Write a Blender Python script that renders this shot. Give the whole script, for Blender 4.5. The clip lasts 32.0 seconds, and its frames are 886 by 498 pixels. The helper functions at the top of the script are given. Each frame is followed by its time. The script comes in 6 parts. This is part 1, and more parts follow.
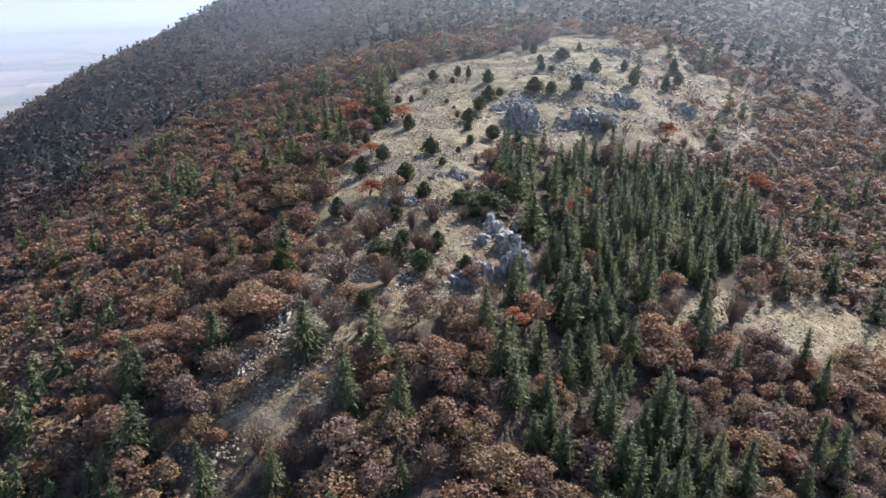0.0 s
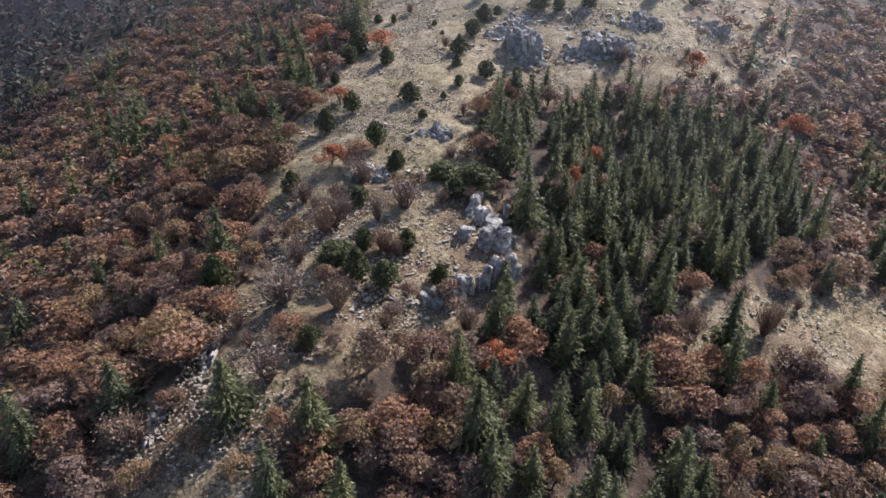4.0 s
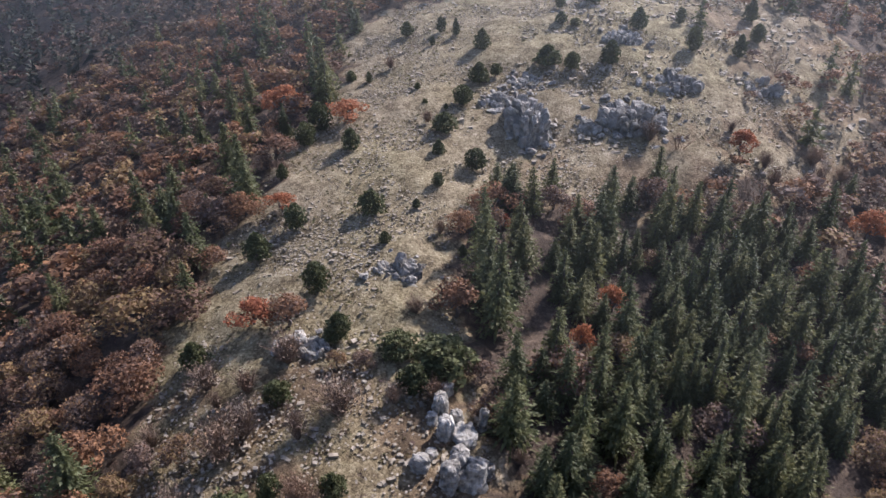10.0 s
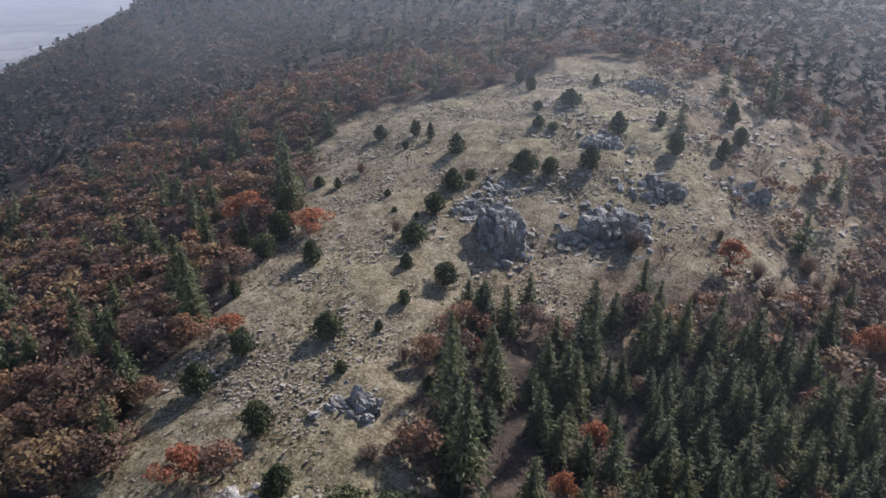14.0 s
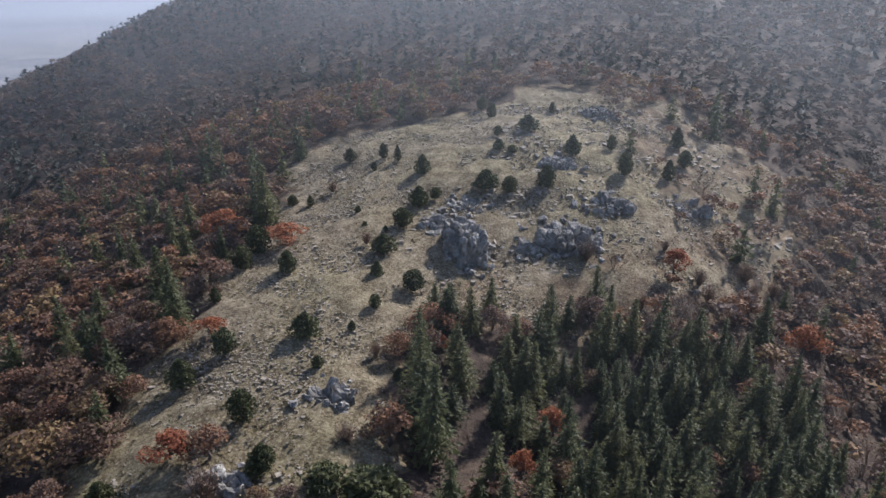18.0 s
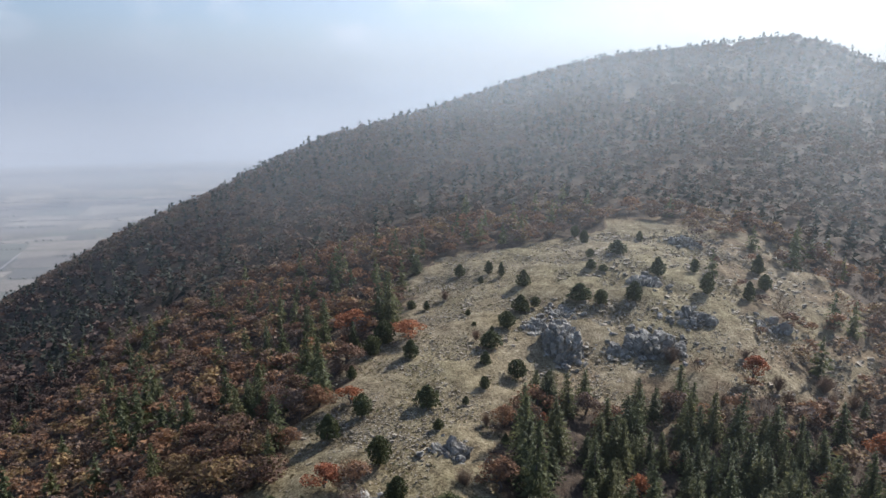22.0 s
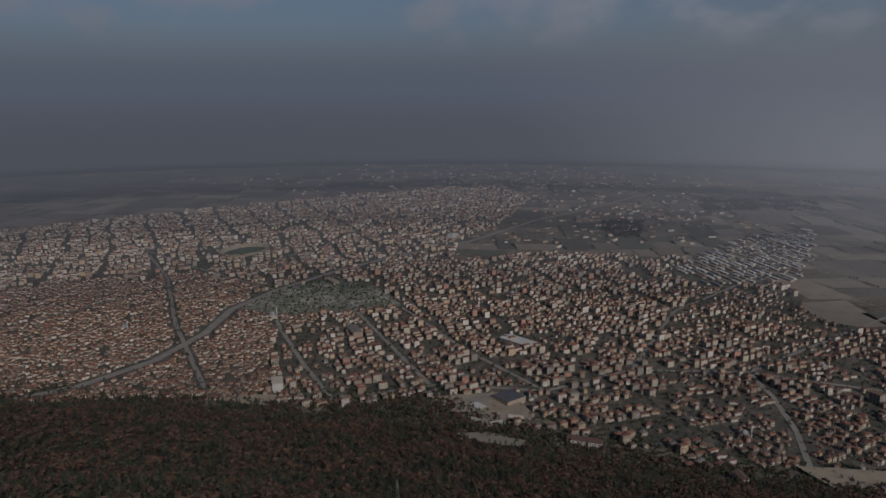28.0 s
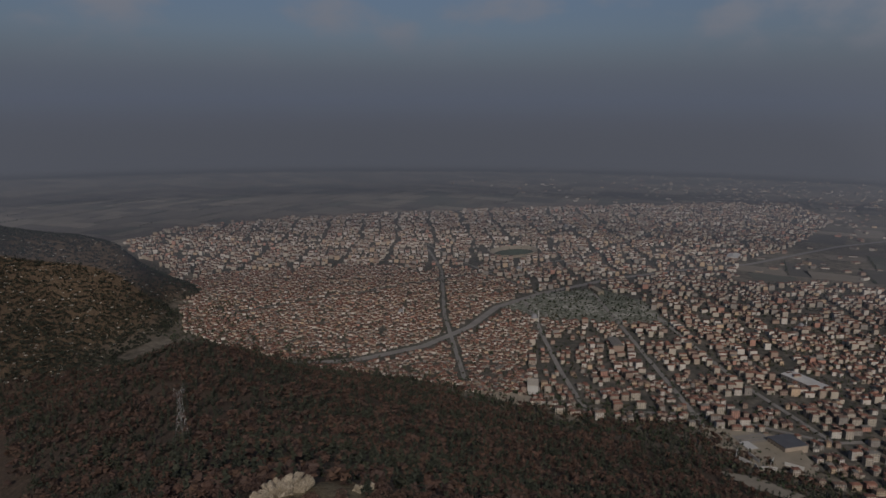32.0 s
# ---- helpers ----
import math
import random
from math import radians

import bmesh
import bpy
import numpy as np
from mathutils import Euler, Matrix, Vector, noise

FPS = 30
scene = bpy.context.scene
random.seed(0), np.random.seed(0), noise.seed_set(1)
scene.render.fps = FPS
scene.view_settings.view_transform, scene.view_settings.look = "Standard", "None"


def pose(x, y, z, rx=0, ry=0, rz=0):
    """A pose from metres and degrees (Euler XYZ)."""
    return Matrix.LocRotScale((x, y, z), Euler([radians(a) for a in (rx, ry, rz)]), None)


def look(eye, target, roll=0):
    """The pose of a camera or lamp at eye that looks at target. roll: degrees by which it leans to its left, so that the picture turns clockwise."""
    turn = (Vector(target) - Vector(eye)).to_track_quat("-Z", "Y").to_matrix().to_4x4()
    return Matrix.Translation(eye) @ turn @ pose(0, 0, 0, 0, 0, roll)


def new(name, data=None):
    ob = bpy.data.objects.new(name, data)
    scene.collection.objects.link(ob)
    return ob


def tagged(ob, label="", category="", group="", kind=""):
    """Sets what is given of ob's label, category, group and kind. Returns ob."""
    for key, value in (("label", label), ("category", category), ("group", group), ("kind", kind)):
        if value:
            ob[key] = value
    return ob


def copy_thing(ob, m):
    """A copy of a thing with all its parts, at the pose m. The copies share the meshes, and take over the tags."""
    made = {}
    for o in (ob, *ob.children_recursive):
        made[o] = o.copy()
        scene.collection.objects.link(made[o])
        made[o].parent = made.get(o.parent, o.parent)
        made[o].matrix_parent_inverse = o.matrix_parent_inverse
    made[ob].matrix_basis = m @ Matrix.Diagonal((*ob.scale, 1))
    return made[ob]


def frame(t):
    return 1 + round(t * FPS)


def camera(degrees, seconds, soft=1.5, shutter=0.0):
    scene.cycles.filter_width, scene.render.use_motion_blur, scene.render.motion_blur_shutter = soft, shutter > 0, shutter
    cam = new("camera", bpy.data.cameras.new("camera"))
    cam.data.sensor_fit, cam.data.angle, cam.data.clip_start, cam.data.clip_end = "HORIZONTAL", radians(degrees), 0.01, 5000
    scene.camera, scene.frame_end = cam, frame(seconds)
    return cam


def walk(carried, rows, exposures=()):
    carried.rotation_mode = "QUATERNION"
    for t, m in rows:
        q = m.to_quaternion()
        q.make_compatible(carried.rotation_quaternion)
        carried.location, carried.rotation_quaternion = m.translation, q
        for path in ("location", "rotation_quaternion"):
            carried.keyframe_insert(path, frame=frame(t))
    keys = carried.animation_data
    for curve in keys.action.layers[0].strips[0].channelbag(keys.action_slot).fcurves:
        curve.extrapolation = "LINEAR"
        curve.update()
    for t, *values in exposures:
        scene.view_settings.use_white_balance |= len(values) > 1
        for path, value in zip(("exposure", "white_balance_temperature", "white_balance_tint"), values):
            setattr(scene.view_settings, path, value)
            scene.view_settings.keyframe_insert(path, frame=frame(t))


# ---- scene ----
# camera: a drone that flies up along the ridge, hangs there, then turns to the town in the plain
EXPOSURES = [(0, 1.4, 5400, 13), (3, 1.24, 5550, 17), (6, 1.14, 5600, 20), (10, 1.0, 5600, 21), (11.5, 0.95, 5450, 13), (13, 0.68, 5450, 17), (19.5, 0.56, 5450, 15), (20.5, 0.82, 5550, 10), (22, 0.66, 5700, 10), (22.6, 0.5, 5850, 11), (23.2, 0.34, 5850, 11), (25, -0.95, 5600, 10), (27.5, -1.24, 5900, 13), (32, -1.2, 6100, 14)]
cam = camera(65.20, 32.0, soft=1.55)
walk(cam, [
    (0, pose(0.00, 0.00, -0.00, 66.64, -0.30, 0.13)),
    (0.5, pose(0.56, 2.70, 0.57, 65.40, -0.28, 0.18)),
    (1, pose(1.45, 5.46, 1.42, 63.74, -0.15, 0.39)),
    (1.5, pose(2.15, 8.27, 2.12, 62.11, -0.07, 0.55)),
    (2, pose(2.69, 11.21, 2.72, 60.53, -0.07, 0.64)),
    (2.5, pose(3.08, 14.35, 3.16, 59.12, -0.04, 0.58)),
    (3, pose(3.47, 17.30, 3.58, 57.98, -0.01, 0.57)),
    (3.5, pose(3.76, 20.50, 4.04, 57.21, -0.07, 0.52)),
    (5.5, pose(6.15, 31.81, 5.61, 57.01, 0.14, 2.27)),
    (6, pose(6.61, 34.81, 5.84, 57.01, 0.17, 2.33)),
    (6.5, pose(6.98, 37.74, 5.98, 57.07, 0.18, 2.34)),
    (7, pose(7.42, 40.75, 6.18, 57.09, 0.23, 2.37)),
    (7.5, pose(7.83, 43.72, 6.46, 57.08, 0.27, 2.37)),
    (8, pose(8.22, 46.47, 6.66, 56.76, 0.26, 2.39)),
    (8.5, pose(8.74, 49.06, 6.82, 55.29, 0.44, 2.43)),
    (9, pose(9.05, 51.71, 7.19, 54.05, 0.37, 2.44)),
    (9.5, pose(9.41, 54.14, 7.35, 54.02, 0.39, 2.46)),
    (10, pose(9.72, 56.81, 8.11, 55.98, 0.34, 2.44)),
    (10.5, pose(9.84, 58.69, 7.92, 65.60, 0.30, 2.08)),
    (11, pose(9.83, 60.84, 8.54, 74.39, 0.19, 1.80)),
    (11.5, pose(10.10, 62.15, 7.74, 77.17, 0.18, 1.77)),
    (12, pose(10.66, 63.43, 7.24, 71.43, 0.27, 1.93)),
    (12.5, pose(11.19, 64.60, 7.18, 64.42, 0.28, 2.09)),
    (13, pose(11.52, 65.57, 7.55, 63.36, 0.16, 2.12)),
    (13.5, pose(11.84, 65.66, 7.52, 63.29, 0.11, 2.05)),
    (14, pose(12.25, 65.72, 7.48, 63.21, 0.10, 1.69)),
    (14.5, pose(12.42, 65.68, 7.49, 63.14, -0.04, 0.33)),
    (16.5, pose(12.88, 63.24, 7.22, 63.13, -0.09, -0.83)),
    (17, pose(12.94, 61.94, 7.58, 63.42, -0.07, -0.84)),
    (17.5, pose(12.48, 59.89, 7.56, 66.08, -0.57, -0.94)),
    (18, pose(12.21, 57.88, 7.44, 66.05, -0.65, -1.08)),
    (18.5, pose(12.27, 55.94, 7.24, 65.99, -0.59, -0.95)),
    (19, pose(12.25, 53.42, 7.20, 65.96, -0.50, -0.91)),
    (19.5, pose(12.20, 50.94, 7.60, 66.44, -0.42, -0.87)),
    (20, pose(12.00, 48.08, 7.93, 76.59, -0.21, -1.20)),
    (20.5, pose(11.42, 45.07, 7.48, 77.42, -0.48, -1.21)),
    (21, pose(11.12, 42.46, 7.28, 77.47, -0.41, -1.20)),
    (21.5, pose(10.66, 40.18, 7.25, 77.49, -0.30, 0.24)),
    (22, pose(9.70, 38.34, 7.39, 77.58, -0.27, 6.30)),
    (22.5, pose(7.90, 38.00, 7.00, 77.90, -0.26, 20.66)),
    (22.8, pose(6.80, 38.57, 6.26, 78.41, 0.01, 40.92)),
    (23, pose(6.09, 38.97, 5.75, 79.00, -0.20, 56.53)),
    (23.5, pose(4.42, 40.09, 4.36, 79.57, -0.51, 79.30)),
    (24, pose(2.94, 41.27, 2.93, 79.72, -0.40, 77.82)),
    (24.5, pose(1.56, 42.41, 1.70, 79.90, -0.40, 66.22)),
    (25, pose(0.03, 43.44, 0.61, 80.14, 0.19, 77.76)),
    (25.5, pose(-1.54, 44.63, -0.39, 80.95, 0.09, 109.12)),
    (27.5, pose(-6.91, 55.39, -2.90, 77.68, 0.26, 111.70)),
    (28, pose(-8.76, 55.25, -3.32, 77.76, 0.26, 114.87)),
    (28.5, pose(-10.61, 54.80, -3.80, 77.84, 0.20, 118.15)),
    (29, pose(-12.40, 54.03, -4.38, 77.93, 0.18, 120.20)),
    (29.5, pose(-14.05, 52.98, -5.07, 78.02, 0.12, 122.85)),
    (30, pose(-15.40, 51.77, -5.88, 78.10, -0.01, 125.88)),
    (30.5, pose(-16.26, 50.49, -6.80, 78.20, -0.07, 129.12)),
    (31, pose(-17.05, 49.28, -7.67, 78.30, -0.19, 132.41)),
    (31.5, pose(-17.78, 48.16, -8.50, 78.40, -0.28, 135.34)),
    (32, pose(-18.50, 47.10, -9.26, 78.44, -0.30, 137.27)),
], exposures=EXPOSURES)


# ---- daylight: a hazy winter sky, low sun over the ridge ----
SUN_AZ, SUN_EL = 37.0, 34.0          # degrees: from +y towards +x, and up
sun_dir = Vector((math.sin(radians(SUN_AZ)) * math.cos(radians(SUN_EL)), math.cos(radians(SUN_AZ)) * math.cos(radians(SUN_EL)), math.sin(radians(SUN_EL))))
sun = new("sun", bpy.data.lights.new("sun", "SUN"))
sun.data.energy, sun.data.angle, sun.data.color = 5.0, radians(1.2), (1.0, 0.90, 0.76)
sun.matrix_world = look(sun_dir * 900, (0, 0, 0))


world = bpy.data.worlds.new("hazy_sky")
scene.world = world
world.use_nodes = True
wt = world.node_tree
wt.nodes.clear()
sky = wt.nodes.new("ShaderNodeTexSky")
sky.sky_type, sky.sun_disc = "NISHITA", False
sky.sun_elevation, sky.sun_rotation = radians(SUN_EL), radians(SUN_AZ)
sky.air_density, sky.dust_density, sky.ozone_density = 1.0, 2.0, 1.2
geo = wt.nodes.new("ShaderNodeTexCoord")
sep = wt.nodes.new("ShaderNodeSeparateXYZ")
wt.links.new(geo.outputs["Generated"], sep.inputs[0])


def ramp_of(tree, source, stops, mode="LINEAR"):
    r = tree.nodes.new("ShaderNodeValToRGB")
    r.color_ramp.interpolation = mode
    while len(r.color_ramp.elements) < len(stops):
        r.color_ramp.elements.new(0.5)
    for e, (pos, col) in zip(r.color_ramp.elements, stops):
        e.position = pos
        e.color = (*col, 1) if isinstance(col, tuple) else (col, col, col, 1)
    tree.links.new(source, r.inputs[0])
    return r.outputs[0]


def maths(tree, op, a, b=0.0, clamp=False):
    n = tree.nodes.new("ShaderNodeMath")
    n.operation, n.use_clamp = op, clamp
    for i, v in enumerate((a, b)):
        if isinstance(v, (int, float)):
            n.inputs[i].default_value = v
        else:
            tree.links.new(v, n.inputs[i])
    return n.outputs[0]


def mix(tree, fac, a, b, mode="MIX"):
    n = tree.nodes.new("ShaderNodeMix")
    n.data_type, n.blend_type = "RGBA", mode
    for sock, v in ((n.inputs[0], fac), (n.inputs[6], a), (n.inputs[7], b)):
        if isinstance(v, (int, float)):
            sock.default_value = v
        elif isinstance(v, tuple):
            sock.default_value = (*v, 1)
        else:
            tree.links.new(v, sock)
    return n.outputs[2]


GLOW_STOPS = [(0.0, 0.0), (0.15, 0.05), (0.27, 0.42), (0.38, 0.61), (0.5, 0.54), (0.65, 0.40), (0.8, 0.55), (1.0, 1.0)]
# haze lies in a band at the horizon, brighter towards the sun; broken cloud above it
toward = wt.nodes.new("ShaderNodeVectorMath")
toward.operation = "DOT_PRODUCT"
toward.inputs[1].default_value = sun_dir
wt.links.new(geo.outputs["Generated"], toward.inputs[0])
glow = ramp_of(wt, maths(wt, "ADD", maths(wt, "MULTIPLY", toward.outputs["Value"], 0.5), 0.5), GLOW_STOPS)
HAZE_BACK, HAZE_SUN = (0.198, 0.228, 0.285), (0.42, 0.425, 0.435)
haze = mix(wt, glow, HAZE_BACK, HAZE_SUN)
low_haze = mix(wt, glow, (0.158, 0.166, 0.186), (0.42, 0.43, 0.455))
level = maths(wt, "ADD", maths(wt, "MULTIPLY", sep.outputs["Z"], 2.0), 0.5)
haze = mix(wt, ramp_of(wt, level, [(0.33, 0.0), (0.40, 0.35), (0.52, 1.0)]), low_haze, haze)
scaled = wt.nodes.new("ShaderNodeVectorMath")
scaled.operation = "MULTIPLY"
scaled.inputs[1].default_value = (7.0, 7.0, 13.0)
wt.links.new(geo.outputs["Generated"], scaled.inputs[0])
clouds = wt.nodes.new("ShaderNodeTexNoise")
clouds.inputs["Scale"].default_value, clouds.inputs["Detail"].default_value = 1.0, 6.0
wt.links.new(scaled.outputs[0], clouds.inputs["Vector"])
cover = ramp_of(wt, clouds.outputs["Fac"], [(0.46, 0.0), (0.70, 0.8)], "EASE")
up = sep.outputs["Z"]
aloft = ramp_of(wt, up, [(0.035, 0.0), (0.085, 1.0)])
band = ramp_of(wt, up, [(0.0, 1.0), (0.045, 0.86), (0.10, 0.42), (0.20, 0.12), (0.40, 0.04)])
tinted = mix(wt, 1.0, sky.outputs[0], (0.078, 0.082, 0.090), "MULTIPLY")
cloud_col = mix(wt, glow, (0.46, 0.46, 0.48), (0.80, 0.80, 0.80))
overhead = ramp_of(wt, up, [(0.16, 1.0), (0.45, 0.2)])
above = mix(wt, maths(wt, "MULTIPLY", maths(wt, "MULTIPLY", cover, aloft), overhead), tinted, cloud_col)
out = wt.nodes.new("ShaderNodeOutputWorld")
bg = wt.nodes.new("ShaderNodeBackground")
bg.inputs["Strength"].default_value = 1.0
wt.links.new(mix(wt, band, above, haze), bg.inputs["Color"])
wt.links.new(bg.outputs[0], out.inputs[0])


# haze over the plain, painted as glowing see-through rings round the whole horizon, of the sky's own haze colours
def haze_ring(radius, base_z, full_z, top_z, dense):
    m = bpy.data.materials.new("painted_haze_glow")
    m.use_nodes = True
    t = m.node_tree
    t.nodes.clear()
    where = t.nodes.new("ShaderNodeNewGeometry").outputs["Position"]
    unit = t.nodes.new("ShaderNodeVectorMath")
    unit.operation = "NORMALIZE"
    t.links.new(where, unit.inputs[0])
    dot = t.nodes.new("ShaderNodeVectorMath")
    dot.operation = "DOT_PRODUCT"
    dot.inputs[1].default_value = sun_dir
    t.links.new(unit.outputs[0], dot.inputs[0])
    # the painted glow brightens towards the sun
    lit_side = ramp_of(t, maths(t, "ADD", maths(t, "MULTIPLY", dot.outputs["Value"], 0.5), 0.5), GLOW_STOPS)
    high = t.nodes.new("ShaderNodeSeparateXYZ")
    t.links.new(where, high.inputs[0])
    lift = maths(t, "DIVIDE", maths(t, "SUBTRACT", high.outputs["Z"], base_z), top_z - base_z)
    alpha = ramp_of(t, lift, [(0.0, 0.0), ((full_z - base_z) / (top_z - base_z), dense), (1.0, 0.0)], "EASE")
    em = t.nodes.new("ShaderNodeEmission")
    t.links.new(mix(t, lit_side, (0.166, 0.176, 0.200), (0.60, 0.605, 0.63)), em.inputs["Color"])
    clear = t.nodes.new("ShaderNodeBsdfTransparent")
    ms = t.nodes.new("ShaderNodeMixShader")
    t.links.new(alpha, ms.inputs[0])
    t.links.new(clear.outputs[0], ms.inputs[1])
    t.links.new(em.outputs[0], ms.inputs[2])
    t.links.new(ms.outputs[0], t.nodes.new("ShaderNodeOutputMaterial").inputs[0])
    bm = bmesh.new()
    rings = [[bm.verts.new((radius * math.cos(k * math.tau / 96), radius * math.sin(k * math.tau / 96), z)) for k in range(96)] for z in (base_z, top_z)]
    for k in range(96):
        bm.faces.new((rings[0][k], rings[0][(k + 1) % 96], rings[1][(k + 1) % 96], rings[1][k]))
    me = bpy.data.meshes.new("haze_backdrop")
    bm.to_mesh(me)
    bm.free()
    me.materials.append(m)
    tagged(new("haze_backdrop", me), "see-through glowing ring painted as pale grey haze over the plain", "haze", kind="structure")


# radii of the glowing haze sheets; the nearest cut through the town
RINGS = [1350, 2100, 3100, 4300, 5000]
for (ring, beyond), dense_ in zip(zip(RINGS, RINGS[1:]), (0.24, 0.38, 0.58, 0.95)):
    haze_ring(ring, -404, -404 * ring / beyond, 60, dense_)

# ---- materials ----
def material(name):
    m = bpy.data.materials.new(name)
    m.use_nodes = True
    t = m.node_tree
    return m, t, t.nodes["Principled BSDF"]


def noise_of(t, scale, detail=4.0, coords=None, rough=0.55):
    n = t.nodes.new("ShaderNodeTexNoise")
    n.inputs["Scale"].default_value, n.inputs["Detail"].default_value, n.inputs["Roughness"].default_value = scale, detail, rough
    if coords is not None:
        t.links.new(coords, n.inputs["Vector"])
    return n.outputs["Fac"]


def place_of(t):
    return t.nodes.new("ShaderNodeNewGeometry").outputs["Position"]


def bump(t, bsdf, height, strength, distance):
    b = t.nodes.new("ShaderNodeBump")
    b.inputs["Strength"].default_value, b.inputs["Distance"].default_value = strength, distance
    t.links.new(height, b.inputs["Height"])
    t.links.new(b.outputs[0], bsdf.inputs["Normal"])


def attribute(t, name):
    a = t.nodes.new("ShaderNodeAttribute")
    a.attribute_name = name
    return a.outputs["Fac"]


def foliage(name, stops, gloss=0.7, glow_through=0.25, spread=0.55):
    """Leaves: colour by plant (Object Info and the tint of the mesh) and by leaf."""
    m, t, b = material(name)
    rnd = t.nodes.new("ShaderNodeObjectInfo").outputs["Random"]
    leaf = t.nodes.new("ShaderNodeNewGeometry").outputs["Random Per Island"]
    v = maths(t, "ADD", attribute(t, "tint"), maths(t, "MULTIPLY", rnd, spread))
    v = maths(t, "ADD", v, maths(t, "MULTIPLY", maths(t, "SUBTRACT", leaf, 0.5), 0.22))
    col = ramp_of(t, maths(t, "FRACT", maths(t, "ADD", v, 8.0)), stops)
    shade = maths(t, "ADD", maths(t, "MULTIPLY", leaf, 0.42), 0.77)
    grey = t.nodes.new("ShaderNodeCombineColor")
    for i in range(3):
        t.links.new(shade, grey.inputs[i])
    col = mix(t, 1.0, col, grey.outputs[0], "MULTIPLY")
    t.links.new(col, b.inputs["Base Color"])
    b.inputs["Roughness"].default_value = gloss
    b.inputs["Specular IOR Level"].default_value = 0.25
    tr = t.nodes.new("ShaderNodeBsdfTranslucent")
    t.links.new(col, tr.inputs["Color"])
    ms = t.nodes.new("ShaderNodeMixShader")
    ms.inputs[0].default_value = glow_through
    t.links.new(b.outputs[0], ms.inputs[1])
    t.links.new(tr.outputs[0], ms.inputs[2])
    t.links.new(ms.outputs[0], t.nodes["Material Output"].inputs[0])
    return m


M_OAK = foliage("dry_oak_leaves", [(0.0, (0.120, 0.072, 0.050)), (0.18, (0.190, 0.102, 0.056)), (0.34, (0.270, 0.138, 0.064)), (0.46, (0.165, 0.108, 0.074)), (0.60, (0.142, 0.102, 0.082)), (0.72, (0.220, 0.130, 0.064)), (0.84, (0.250, 0.172, 0.072)), (0.93, (0.150, 0.094, 0.062)), (1.0, (0.120, 0.072, 0.050))], 0.75, 0.3, 0.95)
# withered oak brown with the slope's shade put into the colour; also low scrub
M_DULL = foliage("withered_shaded_leaves", [(0.0, (0.062, 0.041, 0.032)), (0.3, (0.098, 0.056, 0.040)), (0.55, (0.074, 0.050, 0.041)), (0.8, (0.092, 0.055, 0.036)), (1.0, (0.062, 0.041, 0.032))], 0.8, 0.15)
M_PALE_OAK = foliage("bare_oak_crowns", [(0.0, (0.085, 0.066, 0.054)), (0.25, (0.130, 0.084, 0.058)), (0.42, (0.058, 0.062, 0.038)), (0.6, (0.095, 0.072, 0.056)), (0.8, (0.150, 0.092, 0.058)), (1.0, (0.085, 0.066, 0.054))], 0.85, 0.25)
# pine copy darkened for the slope's shade; also serves dark copses and scrub
M_SLOPE_PINE = foliage("dark_shaded_pine_needles", [(0.0, (0.028, 0.033, 0.023)), (0.5, (0.044, 0.046, 0.029)), (1.0, (0.028, 0.033, 0.023))], 0.75, 0.12)
M_RED = foliage("rust_red_leaves", [(0.0, (0.26, 0.085, 0.040)), (0.5, (0.32, 0.125, 0.050)), (1.0, (0.26, 0.085, 0.040))], 0.75, 0.3)
M_PINE = foliage("conifer_needles", [(0.0, (0.078, 0.088, 0.040)), (0.35, (0.116, 0.124, 0.052)), (0.65, (0.155, 0.148, 0.058)), (1.0, (0.078, 0.088, 0.040))], 0.6, 0.42)
M_JUNIPER = foliage("juniper_sprays", [(0.0, (0.055, 0.062, 0.026)), (0.4, (0.092, 0.096, 0.036)), (0.7, (0.064, 0.076, 0.034)), (1.0, (0.055, 0.062, 0.026))], 0.75, 0.25)
M_TWIG = foliage("bare_twigs", [(0.0, (0.150, 0.112, 0.085)), (0.4, (0.225, 0.150, 0.095)), (0.7, (0.190, 0.118, 0.074)), (1.0, (0.150, 0.112, 0.085))], 0.85, 0.05, 0.9)


def plain(name, stops, scale, rough=0.85, relief=0.3, dist=0.05, detail=5.0, metal=0.0):
    m, t, b = material(name)
    p = place_of(t)
    n1, n2 = noise_of(t, scale, detail, p), noise_of(t, scale * 0.13, 3.0, p)
    v = maths(t, "ADD", maths(t, "MULTIPLY", n1, 0.6), maths(t, "MULTIPLY", n2, 0.4))
    t.links.new(ramp_of(t, v, stops), b.inputs["Base Color"])
    b.inputs["Roughness"].default_value, b.inputs["Metallic"].default_value = rough, metal
    if relief:
        bump(t, b, n1, relief, dist)
    return m


M_BARK = plain("bark", [(0.3, (0.05, 0.04, 0.032)), (0.7, (0.14, 0.11, 0.09))], 6.0)
M_ROCK = plain("limestone", [(0.34, (0.060, 0.053, 0.042)), (0.43, (0.165, 0.149, 0.122)), (0.53, (0.300, 0.276, 0.230)), (0.66, (0.54, 0.50, 0.425))], 1.9, 0.9, 1.0, 0.35, 9.0)
# grey limestone copy, darkened to put the crags' face shade into the colour
M_CRAG = plain("shaded_grey_limestone", [(0.32, (0.050, 0.045, 0.036)), (0.44, (0.160, 0.146, 0.120)), (0.56, (0.275, 0.252, 0.210)), (0.70, (0.48, 0.445, 0.375))], 1.1, 0.9, 1.0, 0.3, 9.0)
M_STONE = plain("rubble", [(0.30, (0.135, 0.108, 0.072)), (0.5, (0.245, 0.205, 0.146)), (0.70, (0.42, 0.365, 0.280))], 2.3, 0.9, 0.5, 0.08)
